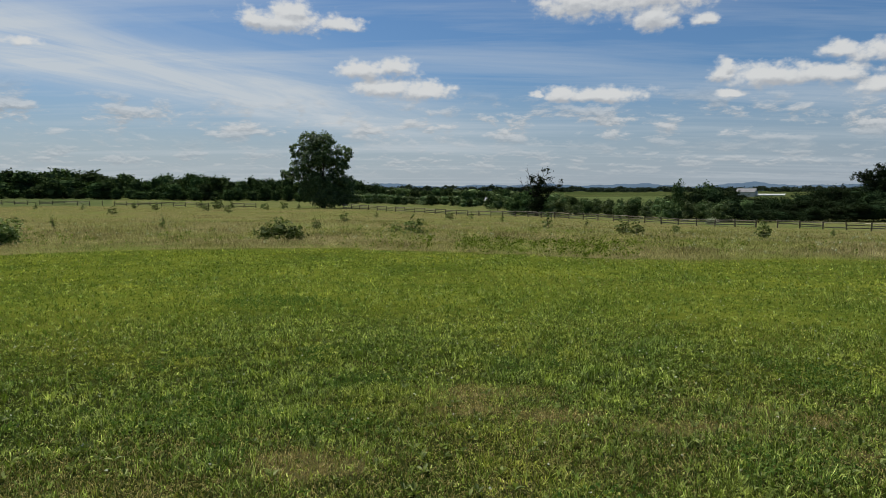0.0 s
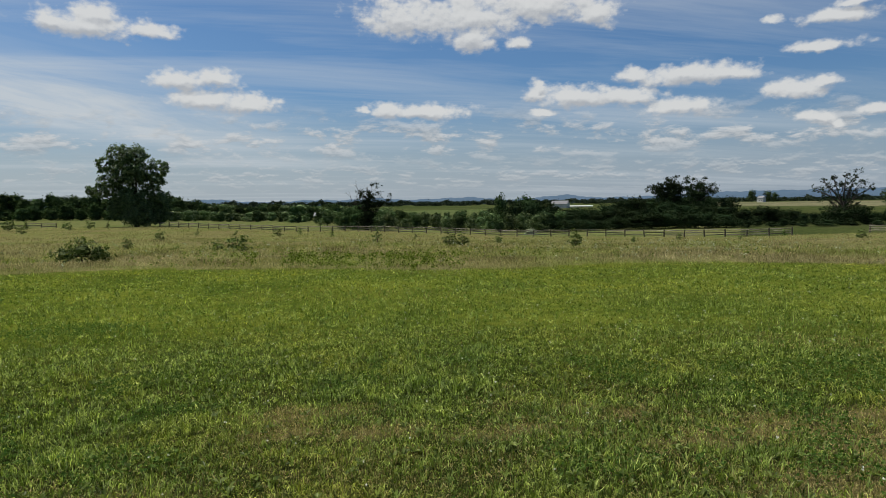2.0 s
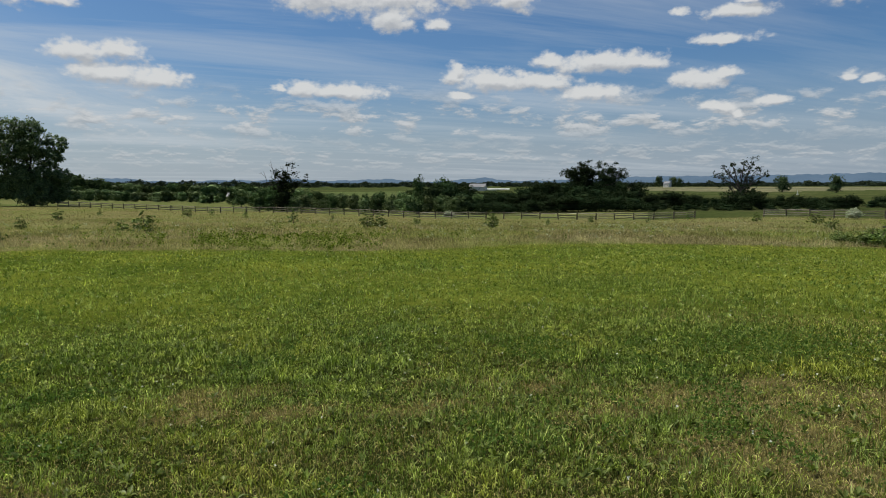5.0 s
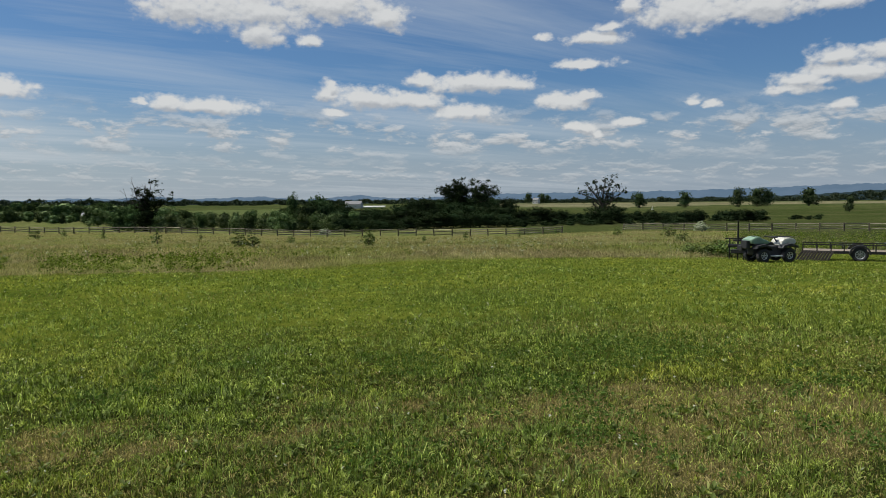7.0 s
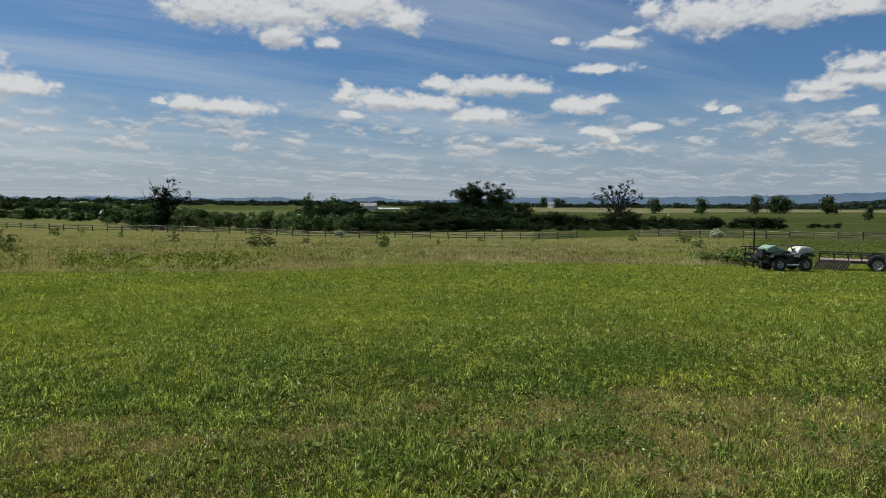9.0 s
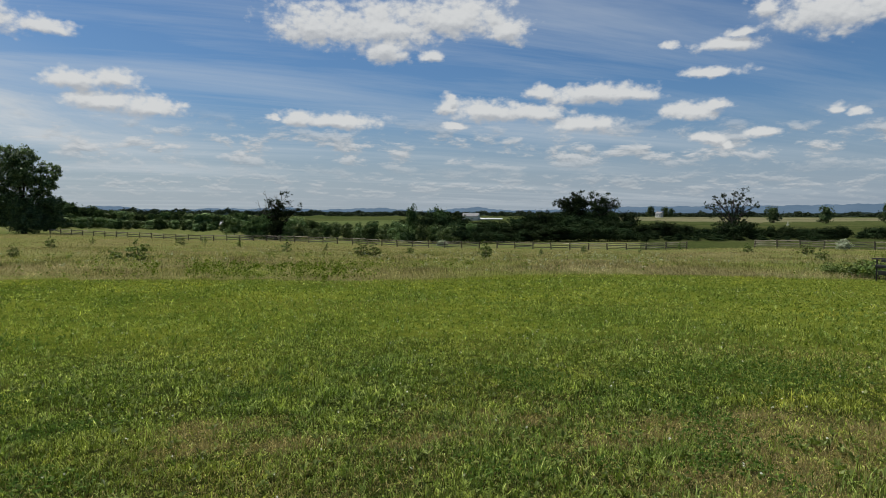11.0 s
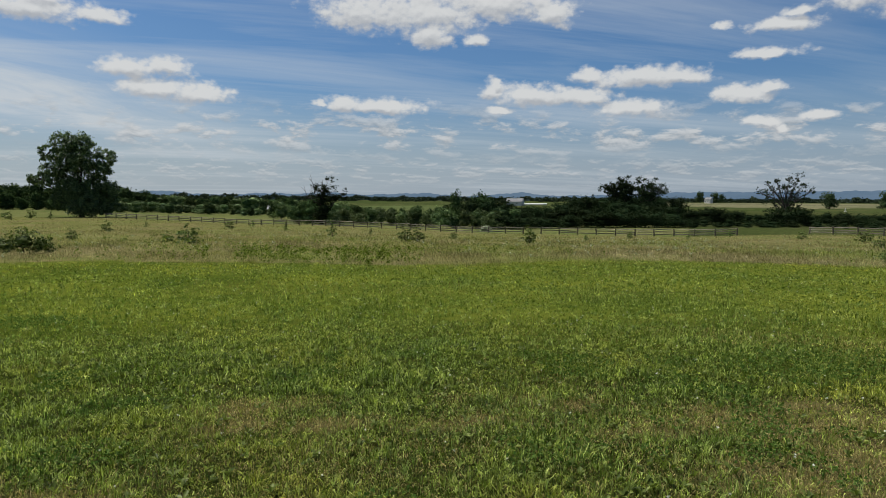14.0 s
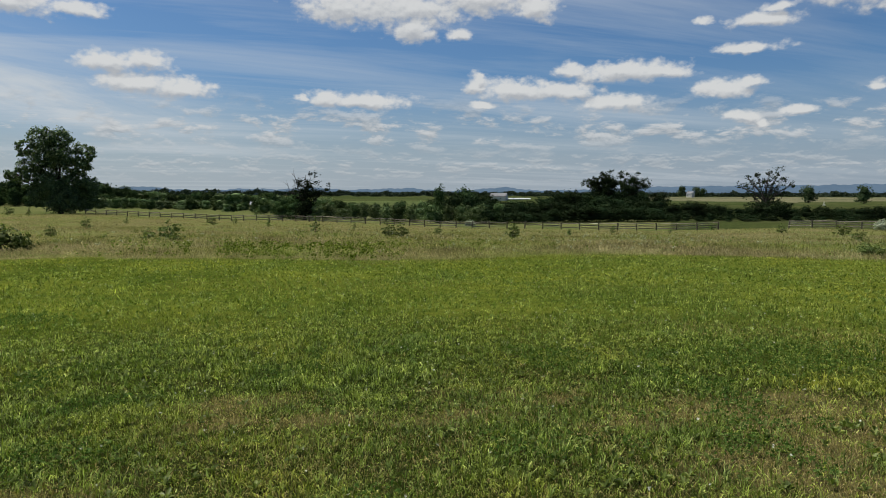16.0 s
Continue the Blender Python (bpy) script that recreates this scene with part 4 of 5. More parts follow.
def post_mesh(seed):
    q = np.random.default_rng(seed)
    verts, faces = [], []
    for i, z in enumerate((-0.3, 0.4, 0.8, 1.14, 1.19)):
        for k in range(6):
            a = 6.283 * k / 6
            rr = 0.105 * q.uniform(0.85, 1.15) * (0.7 if i == 4 else 1)
            verts.append((rr * math.cos(a), rr * math.sin(a), z + (q.normal(0, 0.015) if i == 4 else 0)))
    for i in range(4):
        for k in range(6):
            a, b = i * 6 + k, i * 6 + (k + 1) % 6
            faces.append((a, b, b + 6, a + 6))
    faces.append(tuple(24 + k for k in range(6)))
    me = bpy.data.meshes.new("post")
    me.from_pydata(verts, [], faces)
    me.materials.append(POST)
    return me


RAILS = [rail_mesh("rail", 100 + k, 3.15, RAIL) for k in range(4)]
RAIL_LIGHT = rail_mesh("rail", 120, 3.15, RAIL_NEW)
POSTS = [post_mesh(130 + k) for k in range(3)]


def build_fence(corners, seed, light=(), gaps=(), label="weathered grey split rail fence with three rails"):
    q = np.random.default_rng(seed)
    spots = []
    carry = 0.0
    for (x0, y0), (x1, y1) in zip(corners, corners[1:]):
        ln = math.hypot(x1 - x0, y1 - y0)
        s = carry
        while s < ln:
            spots.append((x0 + (x1 - x0) * s / ln, y0 + (y1 - y0) * s / ln))
            s += 3.0
        carry = s - ln
    base = Vector((*spots[0], float(level(*spots[0]))))
    root = tagged(new("rail_fence"), label, "fence", "rail fences round the meadow")
    root.location = base
    for i, (x, y) in enumerate(spots):
        p = Vector((x, y, float(level(x, y)))) - base
        post = new("post", POSTS[int(q.integers(3))])
        post.parent = root
        post.matrix_basis = Matrix.Translation(p) @ pose(0, 0, 0, q.normal(0, 2.5), q.normal(0, 2.5), q.uniform(0, 360))
        if i + 1 == len(spots) or i in gaps:
            continue
        nx, ny = spots[i + 1]
        p2 = Vector((nx, ny, float(level(nx, ny)))) - base
        for j, z in enumerate((0.34, 0.68, 1.02)):
            if q.random() < 0.04:
                continue
            z0, z1 = z + q.normal(0, 0.03), z + q.normal(0, 0.03)
            a, b = p + Vector((0, 0, z0)), p2 + Vector((0, 0, z1))
            rail = new("rail", RAIL_LIGHT if (i, j) in light else RAILS[int(q.integers(4))])
            rail.parent = root
            d = b - a
            rail.matrix_basis = Matrix.Translation((a + b) / 2) @ pose(0, 0, 0, 0, -math.degrees(math.atan2(d.z, math.hypot(d.x, d.y))), math.degrees(math.atan2(d.y, d.x))) @ pose(0, 0, 0, q.uniform(0, 360))
    return root


build_fence([(-24.5, 166.5), (14.4, 133.2), (30.2, 119.5), (43.0, 107.0), (62.6, 93.0), (74, 80)], 5, light={(20, 2), (36, 2)})
build_fence([(80, 76), (97.5, 50), (106, 36), (112, 20)], 6)
build_fence([(-125, 168), (-80, 172), (-46, 171)], 7, gaps={12, 13, 22})


# ---- vehicles ----
def box(bm, x0, x1, y0, y1, z0, z1, bevel=0.0, seg=2):
    m = Matrix.Translation(((x0 + x1) / 2, (y0 + y1) / 2, (z0 + z1) / 2)) @ Matrix.Diagonal((x1 - x0, y1 - y0, z1 - z0, 1))
    r = bmesh.ops.create_cube(bm, size=1, matrix=m)
    if bevel:
        edges = list({e for v in r["verts"] for e in v.link_edges})
        bmesh.ops.bevel(bm, geom=edges, offset=bevel, segments=seg, affect="EDGES", profile=0.6)


def boxes(*args):
    bm = bmesh.new()
    for a in args:
        box(bm, *a)
    return bm


def cyl(bm, a, b, r0, r1=None, sides=20):
    a, b = Vector(a), Vector(b)
    turn = (b - a).to_track_quat("Z", "Y").to_matrix().to_4x4()
    bmesh.ops.create_cone(bm, cap_ends=True, segments=sides, radius1=r0, radius2=r0 if r1 is None else r1, depth=(b - a).length, matrix=Matrix.Translation((a + b) / 2) @ turn)


def rods(points, r, sides=8):
    bm = bmesh.new()
    for a, b in points:
        cyl(bm, a, b, r, sides=sides)
    return bm


def lathe(profile, sides=28):
    """A ring turned about the x axis from (x, radius) pairs."""
    bm = bmesh.new()
    rings = [[bm.verts.new((x, r * math.cos(2 * math.pi * k / sides), r * math.sin(2 * math.pi * k / sides))) for k in range(sides)] for x, r in profile]
    for p, q in zip(rings, rings[1:]):
        for k in range(sides):
            bm.faces.new((p[k], q[k], q[(k + 1) % sides], p[(k + 1) % sides]))
    return bm


def slab(outline, x0, x1, bevel=0.0):
    """An outline of (y, z) pairs drawn out from x0 to x1."""
    bm = bmesh.new()
    a = [bm.verts.new((x0, y, z)) for y, z in outline]
    b = [bm.verts.new((x1, y, z)) for y, z in outline]
    bm.faces.new(a)
    bm.faces.new(b[::-1])
    n = len(a)
    for k in range(n):
        bm.faces.new((a[k], b[k], b[(k + 1) % n], a[(k + 1) % n]))
    bmesh.ops.recalc_face_normals(bm, faces=bm.faces[:])
    if bevel:
        bmesh.ops.bevel(bm, geom=bm.edges[:], offset=bevel, segments=2, affect="EDGES", profile=0.6)
    return bm


def wheel(parent, x, y, r, width, rim_r, lugs=0, spokes=6, hub_x=1):
    """Tyre with tread blocks, rim, hub and spokes."""
    w = width / 2
    tyre = part("wheel", lathe([(-w * 0.8, rim_r), (-w, rim_r + 0.02), (-w, r * 0.86), (-w * 0.75, r * 0.97), (-w * 0.3, r), (w * 0.3, r), (w * 0.75, r * 0.97), (w, r * 0.86), (w, rim_r + 0.02), (w * 0.8, rim_r)]), RUBBER, parent, "black rubber tyre", True)
    tyre.location = (x, y, r)
    bm = bmesh.new()
    for k in range(lugs):
        a = 2 * math.pi * k / lugs
        for s in (-1, 1):
            m = pose(0, 0, 0, math.degrees(a + s * 0.06)) @ Matrix.Translation((s * w * 0.5, 0, r * 0.985)) @ Matrix.Diagonal((w * 0.8, r * 0.09, r * 0.07, 1))
            bmesh.ops.create_cube(bm, size=1, matrix=m)
    if lugs:
        part("tread", bm, RUBBER, tyre)
    rim = part("rim", lathe([(-w * 0.7, rim_r), (w * 0.75, rim_r), (w * 0.8, rim_r * 0.93), (w * 0.45, rim_r * 0.84)]), STEEL, tyre, "bright steel rim", True)
    part("wheel_disc", lathe([(w * 0.35, rim_r * 0.86), (w * 0.30, rim_r * 0.3), (w * 0.3, 0.005)]), BLACK, tyre, "", True)
    part("hub_cap", lathe([(w * 0.3, rim_r * 0.24), (w * 0.62, rim_r * 0.2), (w * 0.66, 0.005)], 16), STEEL, tyre, "", True)
    bm = bmesh.new()
    for k in range(spokes):
        m = pose(0, 0, 0, 360 * k / spokes) @ Matrix.Translation((w * 0.5, 0, rim_r * 0.58)) @ Matrix.Diagonal((w * 0.2, rim_r * 0.2, rim_r * 0.6, 1))
        bmesh.ops.create_cube(bm, size=1, matrix=m)
    part("spokes", bm, STEEL, tyre)
    if hub_x < 0:
        tyre.rotation_euler = (0, 0, math.pi)
    return tyre


def build_truck():
    """Full-size pickup; y points forward, the tail stands at y = 0."""
    t = tagged(new("pickup_truck"), "white full-size pickup truck standing on the grass", "truck")
    lower = [(0.05, 0.62), (0.05, 1.32), (2.5, 1.36), (2.5, 0.62), (1.68, 0.62), (1.60, 0.84), (1.38, 0.98), (1.12, 0.98), (0.90, 0.84), (0.80, 0.58)]
    for s in (-1, 1):
        part("bed_side", slab(lower, s * 1.0, s * 0.93, 0.015), WHITE, t)
    part("bed_floor", boxes((-0.93, 0.93, 0.08, 2.5, 0.66, 0.72)), BLACK, t)
    gate = part("tailgate", boxes((-0.84, 0.84, 0.0, 0.06, 0.70, 1.32, 0.025)), WHITE, t)
    part("pressing", boxes((-0.72, 0.72, -0.012, 0.01, 0.80, 0.98, 0.02), (-0.72, 0.72, -0.012, 0.01, 1.03, 1.17, 0.02)), WHITE, gate)
    part("gate_handle", boxes((-0.14, 0.14, -0.012, 0.02, 1.22, 1.29, 0.01)), BLACK, gate)
    for s in (-1, 1):
        x0, x1 = sorted((s * 0.84, s * 1.0))
        part("corner_post", boxes((x0, x1, 0.02, 0.1, 0.66, 1.33, 0.02)), WHITE, t)
        part("tail_lamp", boxes((x0 + 0.01, x1 + 0.005 * s, -0.01, 0.08, 0.86, 1.24, 0.02)), LAMP_RED, t, "dark red tail lamp")
    bumper = part("bumper", boxes((-0.98, -0.35, -0.14, 0.06, 0.50, 0.68, 0.03), (0.35, 0.98, -0.14, 0.06, 0.50, 0.68, 0.03), (-0.35, 0.35, -0.12, 0.06, 0.48, 0.60, 0.02)), CHROME, t, "chrome bumper")
    part("number_plate", boxes((-0.16, 0.16, -0.135, -0.121, 0.58, 0.68, 0.004)), PLATE, bumper, "pale plate with a plain dark bar")
    part("plate_bar", boxes((-0.11, 0.11, -0.139, -0.136, 0.61, 0.645)), BLACK, bumper)
    part("chassis", boxes((-0.45, -0.35, 0.0, 5.8, 0.36, 0.5), (0.35, 0.45, 0.0, 5.8, 0.36, 0.5), (-0.75, 0.75, 1.2, 1.3, 0.34, 0.46)), BLACK, t)
    # black strip added for the underbody's shadow and the dark lower bumper
    part("valance", boxes((-0.9, 0.9, 0.02, 0.12, 0.34, 0.52, 0.02)), BLACK, t)
    part("axle", rods([((-0.8, 1.25, 0.40), (0.8, 1.25, 0.40))], 0.06), BLACK, t)
    part("exhaust", rods([((0.62, 0.1, 0.42), (0.62, 1.6, 0.42))], 0.035), STEEL, t)
    part("hitch", boxes((-0.05, 0.05, -0.34, 0.1, 0.42, 0.50, 0.01)), DARK_IRON, t)
    cab = [(2.1, 0.5), (2.1, 1.34), (2.28, 1.86), (2.5, 1.93), (3.75, 1.93), (4.0, 1.86), (4.55, 1.36), (5.75, 1.22), (5.85, 1.1), (5.85, 0.55), (5.3, 0.55), (5.2, 0.84), (4.95, 0.98), (4.7, 0.98), (4.45, 0.84), (4.35, 0.5)]
    body = part("cab", slab([(y + 0.45, z) for y, z in cab], -0.98, 0.98, 0.04), WHITE, t)
    rear = bmesh.new()
    rear.faces.new([rear.verts.new(p) for p in ((-0.72, 2.57, 1.42), (0.72, 2.57, 1.42), (0.66, 2.70, 1.82), (-0.66, 2.70, 1.82))])
    bmesh.ops.solidify(rear, geom=rear.faces[:], thickness=0.012)
    part("rear_window", rear, GLASS_DARK, body, "dark tinted rear window")
    for s in (-1, 1):
        for y0, y1, y2, y3 in ((2.77, 3.53, 3.53, 2.91), (3.61, 4.75, 4.31, 3.61)):
            w = slab([(y0, 1.40), (y1, 1.40), (y2, 1.82), (y3, 1.82)], s * 0.975, s * 0.988)
            part("side_window", w, GLASS_DARK, body)
        part("mirror", boxes((min(s * 1.0, s * 1.18), max(s * 1.0, s * 1.18), 4.55, 4.65, 1.38, 1.58, 0.02)), BLACK, body)
        part("door_handle", boxes((min(s * 0.98, s * 1.0), max(s * 0.98, s * 1.0), 2.95, 3.13, 1.2, 1.23, 0.004)), BLACK, body)
        for y in (1.25, 5.28):
            wheel(t, s * 0.86, y, 0.40, 0.27, 0.25, 30, 6, s)
    return t


def build_trailer():
    """Open utility trailer; y points forward to the hitch, the tail ramp lies at y = 0."""
    t = tagged(new("utility_trailer"), "black steel utility trailer with plank deck and lowered ramp", "trailer")
    for k in range(9):
        x = -0.76 + k * 0.19
        part("deck_plank", boxes((x - 0.09, x + 0.09, 0.02, 3.67, 0.46, 0.50, 0.006)), PLANK, t)
    part("frame", boxes((-0.88, -0.80, 0, 3.7, 0.38, 0.50), (0.80, 0.88, 0, 3.7, 0.38, 0.50), (-0.80, 0.80, 0, 0.07, 0.38, 0.455), (-0.80, 0.80, 3.63, 3.7, 0.38, 0.455), (-0.8, 0.8, 1.8, 1.87, 0.38, 0.455)), DARK_IRON, t)
    for s in (-1, 1):
        part("top_rail", boxes((s * 0.84 - 0.03, s * 0.84 + 0.03, 0, 3.7, 0.78, 0.83, 0.008)), DARK_IRON, t)
        for y in (0.03, 0.65, 1.25, 1.8, 3.1, 3.67):
            part("upright", boxes((s * 0.84 - 0.025, s * 0.84 + 0.025, y - 0.025, y + 0.025, 0.50, 0.78)), DARK_IRON, t)
        arch = [(2.45 + 0.46 * math.cos(a), 0.36 + 0.46 * math.sin(a)) for a in np.linspace(0, math.pi, 13)]
        arch += [(2.45 + 0.385 * math.cos(a), 0.36 + 0.385 * math.sin(a)) for a in np.linspace(math.pi, 0, 13)]
        part("mudguard", slab(arch, s * 0.90, s * 1.16), BLACK, t)
        wheel(t, s * 1.02, 2.45, 0.36, 0.2, 0.21, 0, 8, s)
    part("front_rail", boxes((-0.84, 0.84, 3.65, 3.7, 0.78, 0.83)), DARK_IRON, t)
    part("drawbar", rods([((-0.7, 3.65, 0.42), (0, 4.75, 0.44)), ((0.7, 3.65, 0.42), (0, 4.75, 0.44)), ((0, 4.7, 0.44), (0, 5.1, 0.46))], 0.04), DARK_IRON, t)
    part("jack", rods([((0.12, 4.4, 0.15), (0.12, 4.4, 0.7)), ((0.12, 4.4, 0.68), (0.24, 4.4, 0.68))], 0.025), DARK_IRON, t)
    # side ramp, let down from the deck to the grass
    ramp = part("ramp", rods([((0.90, 1.35, 0.45), (0.90, 0.0, 0.45)), ((1.75, 1.1, 0.03), (1.75, -0.3, 0.03))], 0.03), DARK_IRON, t)
    for k in range(11):
        y = 1.33 - k * 0.131
        part("ramp_slat", rods([((0.90, y, 0.46), (1.75, y - 0.27, 0.035))], 0.058, 4), SHADED_RAMP_WOOD, ramp, "dark weathered ramp slat with shade put into its colour" if k == 0 else "")
    return t


def build_quad(body_mat, seat_mat, words, tank):
    """Four-wheeled quad bike; y points forward."""
    t = tagged(new("quad_bike"), words, "quad bike")
    for s in (-1, 1):
        for y in (-0.62, 0.62):
            wheel(t, s * 0.42, y, 0.30, 0.22, 0.155, 18, 5, s)
        front = [(0.18, 0.62), (0.30, 0.74), (0.62, 0.82), (0.98, 0.72), (1.0, 0.62), (0.9, 0.66), (0.62, 0.72), (0.34, 0.66), (0.24, 0.56)]
        rear = [(-0.22, 0.58), (-0.34, 0.72), (-0.62, 0.80), (-0.98, 0.74), (-1.02, 0.60), (-0.94, 0.66), (-0.62, 0.70), (-0.36, 0.64), (-0.28, 0.52)]
        x0, x1 = sorted((s * 0.16, s * 0.56))
        part("front_mudguard", slab(front, x0, x1, 0.012), BLACK, t)
        part("rear_mudguard", slab(rear, x0, x1, 0.012), BLACK, t)
        part("footrest", boxes((min(s * 0.2, s * 0.5), max(s * 0.2, s * 0.5), -0.3, 0.26, 0.26, 0.31, 0.01)), STEEL, t)
    part("hood", slab([(0.30, 0.72), (0.34, 0.92), (0.46, 1.03), (0.74, 1.06), (0.98, 1.0), (1.06, 0.88), (1.0, 0.76)], -0.36, 0.36, 0.07), body_mat, t, "pale plastic hood")
    part("grille", boxes((-0.2, 0.2, 1.0, 1.07, 0.70, 0.86, 0.02)), BLACK, t)
    part("instrument", boxes((-0.09, 0.09, 0.2, 0.32, 1.04, 1.12, 0.02)), BLACK, t)
    part("engine", boxes((-0.26, 0.26, -0.46, 0.46, 0.26, 0.70, 0.05), (-0.2, 0.2, -0.95, 0.95, 0.32, 0.62, 0.03)), BLACK, t)
    part("seat", slab([(-0.78, 0.78), (-0.74, 0.92), (-0.3, 0.88), (0.06, 0.86), (0.1, 0.76), (-0.4, 0.72)], -0.17, 0.17, 0.035), seat_mat, t)
    part("handlebar", rods([((-0.34, 0.06, 1.1), (-0.14, 0.2, 1.06)), ((-0.14, 0.2, 1.06), (0.14, 0.2, 1.06)), ((0.14, 0.2, 1.06), (0.34, 0.06, 1.1)), ((0, 0.2, 1.06), (0, 0.38, 0.8)), ((-0.34, 0.06, 1.1), (-0.38, -0.02, 1.1)), ((0.34, 0.06, 1.1), (0.38, -0.02, 1.1))], 0.026), BLACK, t)
    for y0, y1, z in ((0.45, 0.98, 1.08), (-1.0, -0.55, 0.80)):
        bars = [((x, y0, z), (x, y1, z)) for x in (-0.4, -0.2, 0, 0.2, 0.4)] + [((-0.45, y, z), (0.45, y, z)) for y in (y0, y1)] + [((x, (y0 + y1) / 2, z - 0.2), (x, (y0 + y1) / 2, z)) for x in (-0.2, 0.2)]
        part("rack", rods(bars, 0.012, 6), BLACK, t)
    part("bull_bar", rods([((-0.3, 1.02, 0.35), (-0.3, 1.06, 0.75)), ((0.3, 1.02, 0.35), (0.3, 1.06, 0.75)), ((-0.3, 1.06, 0.75), (0.3, 1.06, 0.75)), ((-0.3, 0.8, 0.45), (-0.3, 1.04, 0.5)), ((0.3, 0.8, 0.45), (0.3, 1.04, 0.5))], 0.018, 6), BLACK, t)
    for s in (-1, 1):
        part("headlamp", boxes((s * 0.13 - 0.06, s * 0.13 + 0.06, 0.90, 0.97, 0.62, 0.70, 0.02)), CHROME, t)
    if tank:
        part("spray_tank", slab([(-1.12, 0.84), (-1.14, 1.0), (-1.0, 1.06), (-0.86, 1.12), (-0.70, 1.12), (-0.66, 1.06), (-0.48, 1.0), (-0.26, 0.92), (-0.18, 0.84), (-0.4, 0.78), (-0.9, 0.78)], -0.34, 0.34, 0.07), GREEN, t, "pale green plastic spray tank")
        part("tank_cap", boxes((-0.1, 0.1, -0.86, -0.70, 1.10, 1.15, 0.02)), BLACK, t)
        part("pump", boxes((-0.2, 0.2, -1.28, -1.1, 0.6, 0.95, 0.03), (-0.4, -0.1, -1.3, -1.12, 0.5, 0.72, 0.03)), BLACK, t)
    return t


def stand(ob, bearing, r, heading):
    ob.matrix_basis = Matrix.Translation(spot(bearing, r)) @ pose(0, 0, 0, 0, 0, -heading)
    return ob


stand(build_truck(), 65.6, 43.0, 106)
trailer = stand(build_trailer(), 59.4, 37.2, 150)
trailer.scale = (0.95, 0.95, 0.95)
stand(build_quad(TAN, BLACK, "pale quad bike with a green spray tank", True), 57.2, 33.0, 110)
mast = tagged(new("sprayer_rack"), "black steel boom rack with an upright mast", "rack")
part("mast", rods([((0, 0, -0.05), (0, 0, 1.75)), ((0, 0, 1.4), (0, 0, 1.8))], 0.035), DARK_IRON, mast)
part("folded_boom", boxes((-0.42, 0.36, -0.08, 0.08, 0.60, 0.72, 0.02), (-0.30, 0.30, -0.1, 0.1, 0.30, 0.48, 0.02), (-0.2, 0.45, 0.05, 0.2, 0.84, 0.94, 0.02)), BLACK, mast)
part("boom", rods([((-0.55, 0, 0.98), (0.4, 0, 1.0)), ((-0.4, 0, 0.6), (0.3, 0, 0.62)), ((-0.35, 0, 0.0), (-0.35, 0, 0.98)), ((0.25, 0, 0.0), (0.25, 0, 1.0))], 0.03), DARK_IRON, mast)
stand(mast, 55.0, 34.0, 55)

# ---- far buildings ----
def build_house(name, w, d, h, roof_h, wall, roof, label, category="house", windows=True):
    t = tagged(new(name), label, category)
    shell = part("wall", boxes((-w / 2, w / 2, -d / 2, d / 2, -0.5, h)), wall, t)
    lid = slab([(-d / 2 - 0.3, h - 0.1), (0, h + roof_h), (d / 2 + 0.3, h - 0.1), (d / 2 + 0.3, h + 0.08), (0, h + roof_h + 0.2), (-d / 2 - 0.3, h + 0.08)], -w / 2 - 0.3, w / 2 + 0.3)
    part("roof", lid, roof, t)
    for s in (-1, 1):
        g = slab([(-d / 2, h), (d / 2, h), (0, h + roof_h)], s * w / 2, s * (w / 2 - 0.1))
        part("gable", g, wall, t)
    if windows:
        for z in ((1.2, 2.4), (3.8, 5.0)):
            if z[1] < h:
                for x in (-w * 0.3, 0, w * 0.3):
                    part("window", boxes((x - 0.45, x + 0.45, -d / 2 - 0.04, -d / 2 + 0.02, *z)), GLASS_DARK, t)
        part("chimney", boxes((-w * 0.35, -w * 0.35 + 0.6, -0.3, 0.3, h, h + roof_h + 1.0)), BARN, t)
    return t


stand(build_house("farmhouse", 7, 6, 4.6, 2.4, PAINT, ROOF, "white two-storey farmhouse among trees"), 39.4, 880, 39 + 30).scale = (1.05, 1.05, 1.0)
stand(build_house("barn", 15, 9, 3.5, 2.6, PAINT, ROOF, "long pale barn with a grey roof", "barn", False), 24.1, 600, 24 + 15).scale = (0.95, 0.95, 1.05)
stand(build_house("shed", 34, 8, 1.6, 1.2, PAINT, PAINT, "long low white shed in a far field", "shed", False), 25.2, 640, 25).scale = (1.0, 1.0, 0.6)
stand(build_house("barn", 6, 5, 2.2, 1.8, BARN, ROOF, "small grey-roofed barn among scrub", "barn", False), 4.2, 300, 20)
stone = tagged(new("monument"), "small pale stone monument in a far field", "monument")
part("base", boxes((-1.1, 1.1, -1.1, 1.1, -0.2, 0.8, 0.05)), STONE, stone)
bm = bmesh.new()
cyl(bm, (0, 0, 0.8), (0, 0, 4.6), 0.62, 0.36, 4)
part("shaft", bm, STONE, stone)
stand(stone, 48.7, 430, 0).scale = (0.45, 0.45, 0.45)


# ---- grass ----
def value_noise(x, y, scale, seed):
    q = np.random.default_rng(seed)
    grid = q.random((256, 256))
    u, v = x / scale, y / scale
    i, j = np.floor(u).astype(int), np.floor(v).astype(int)
    a, b = u - i, v - j
    a, b = a * a * (3 - 2 * a), b * b * (3 - 2 * b)
    g = lambda p, r: grid[p % 256, r % 256]
    return (g(i, j) * (1 - a) + g(i + 1, j) * a) * (1 - b) + (g(i, j + 1) * (1 - a) + g(i + 1, j + 1) * a) * b


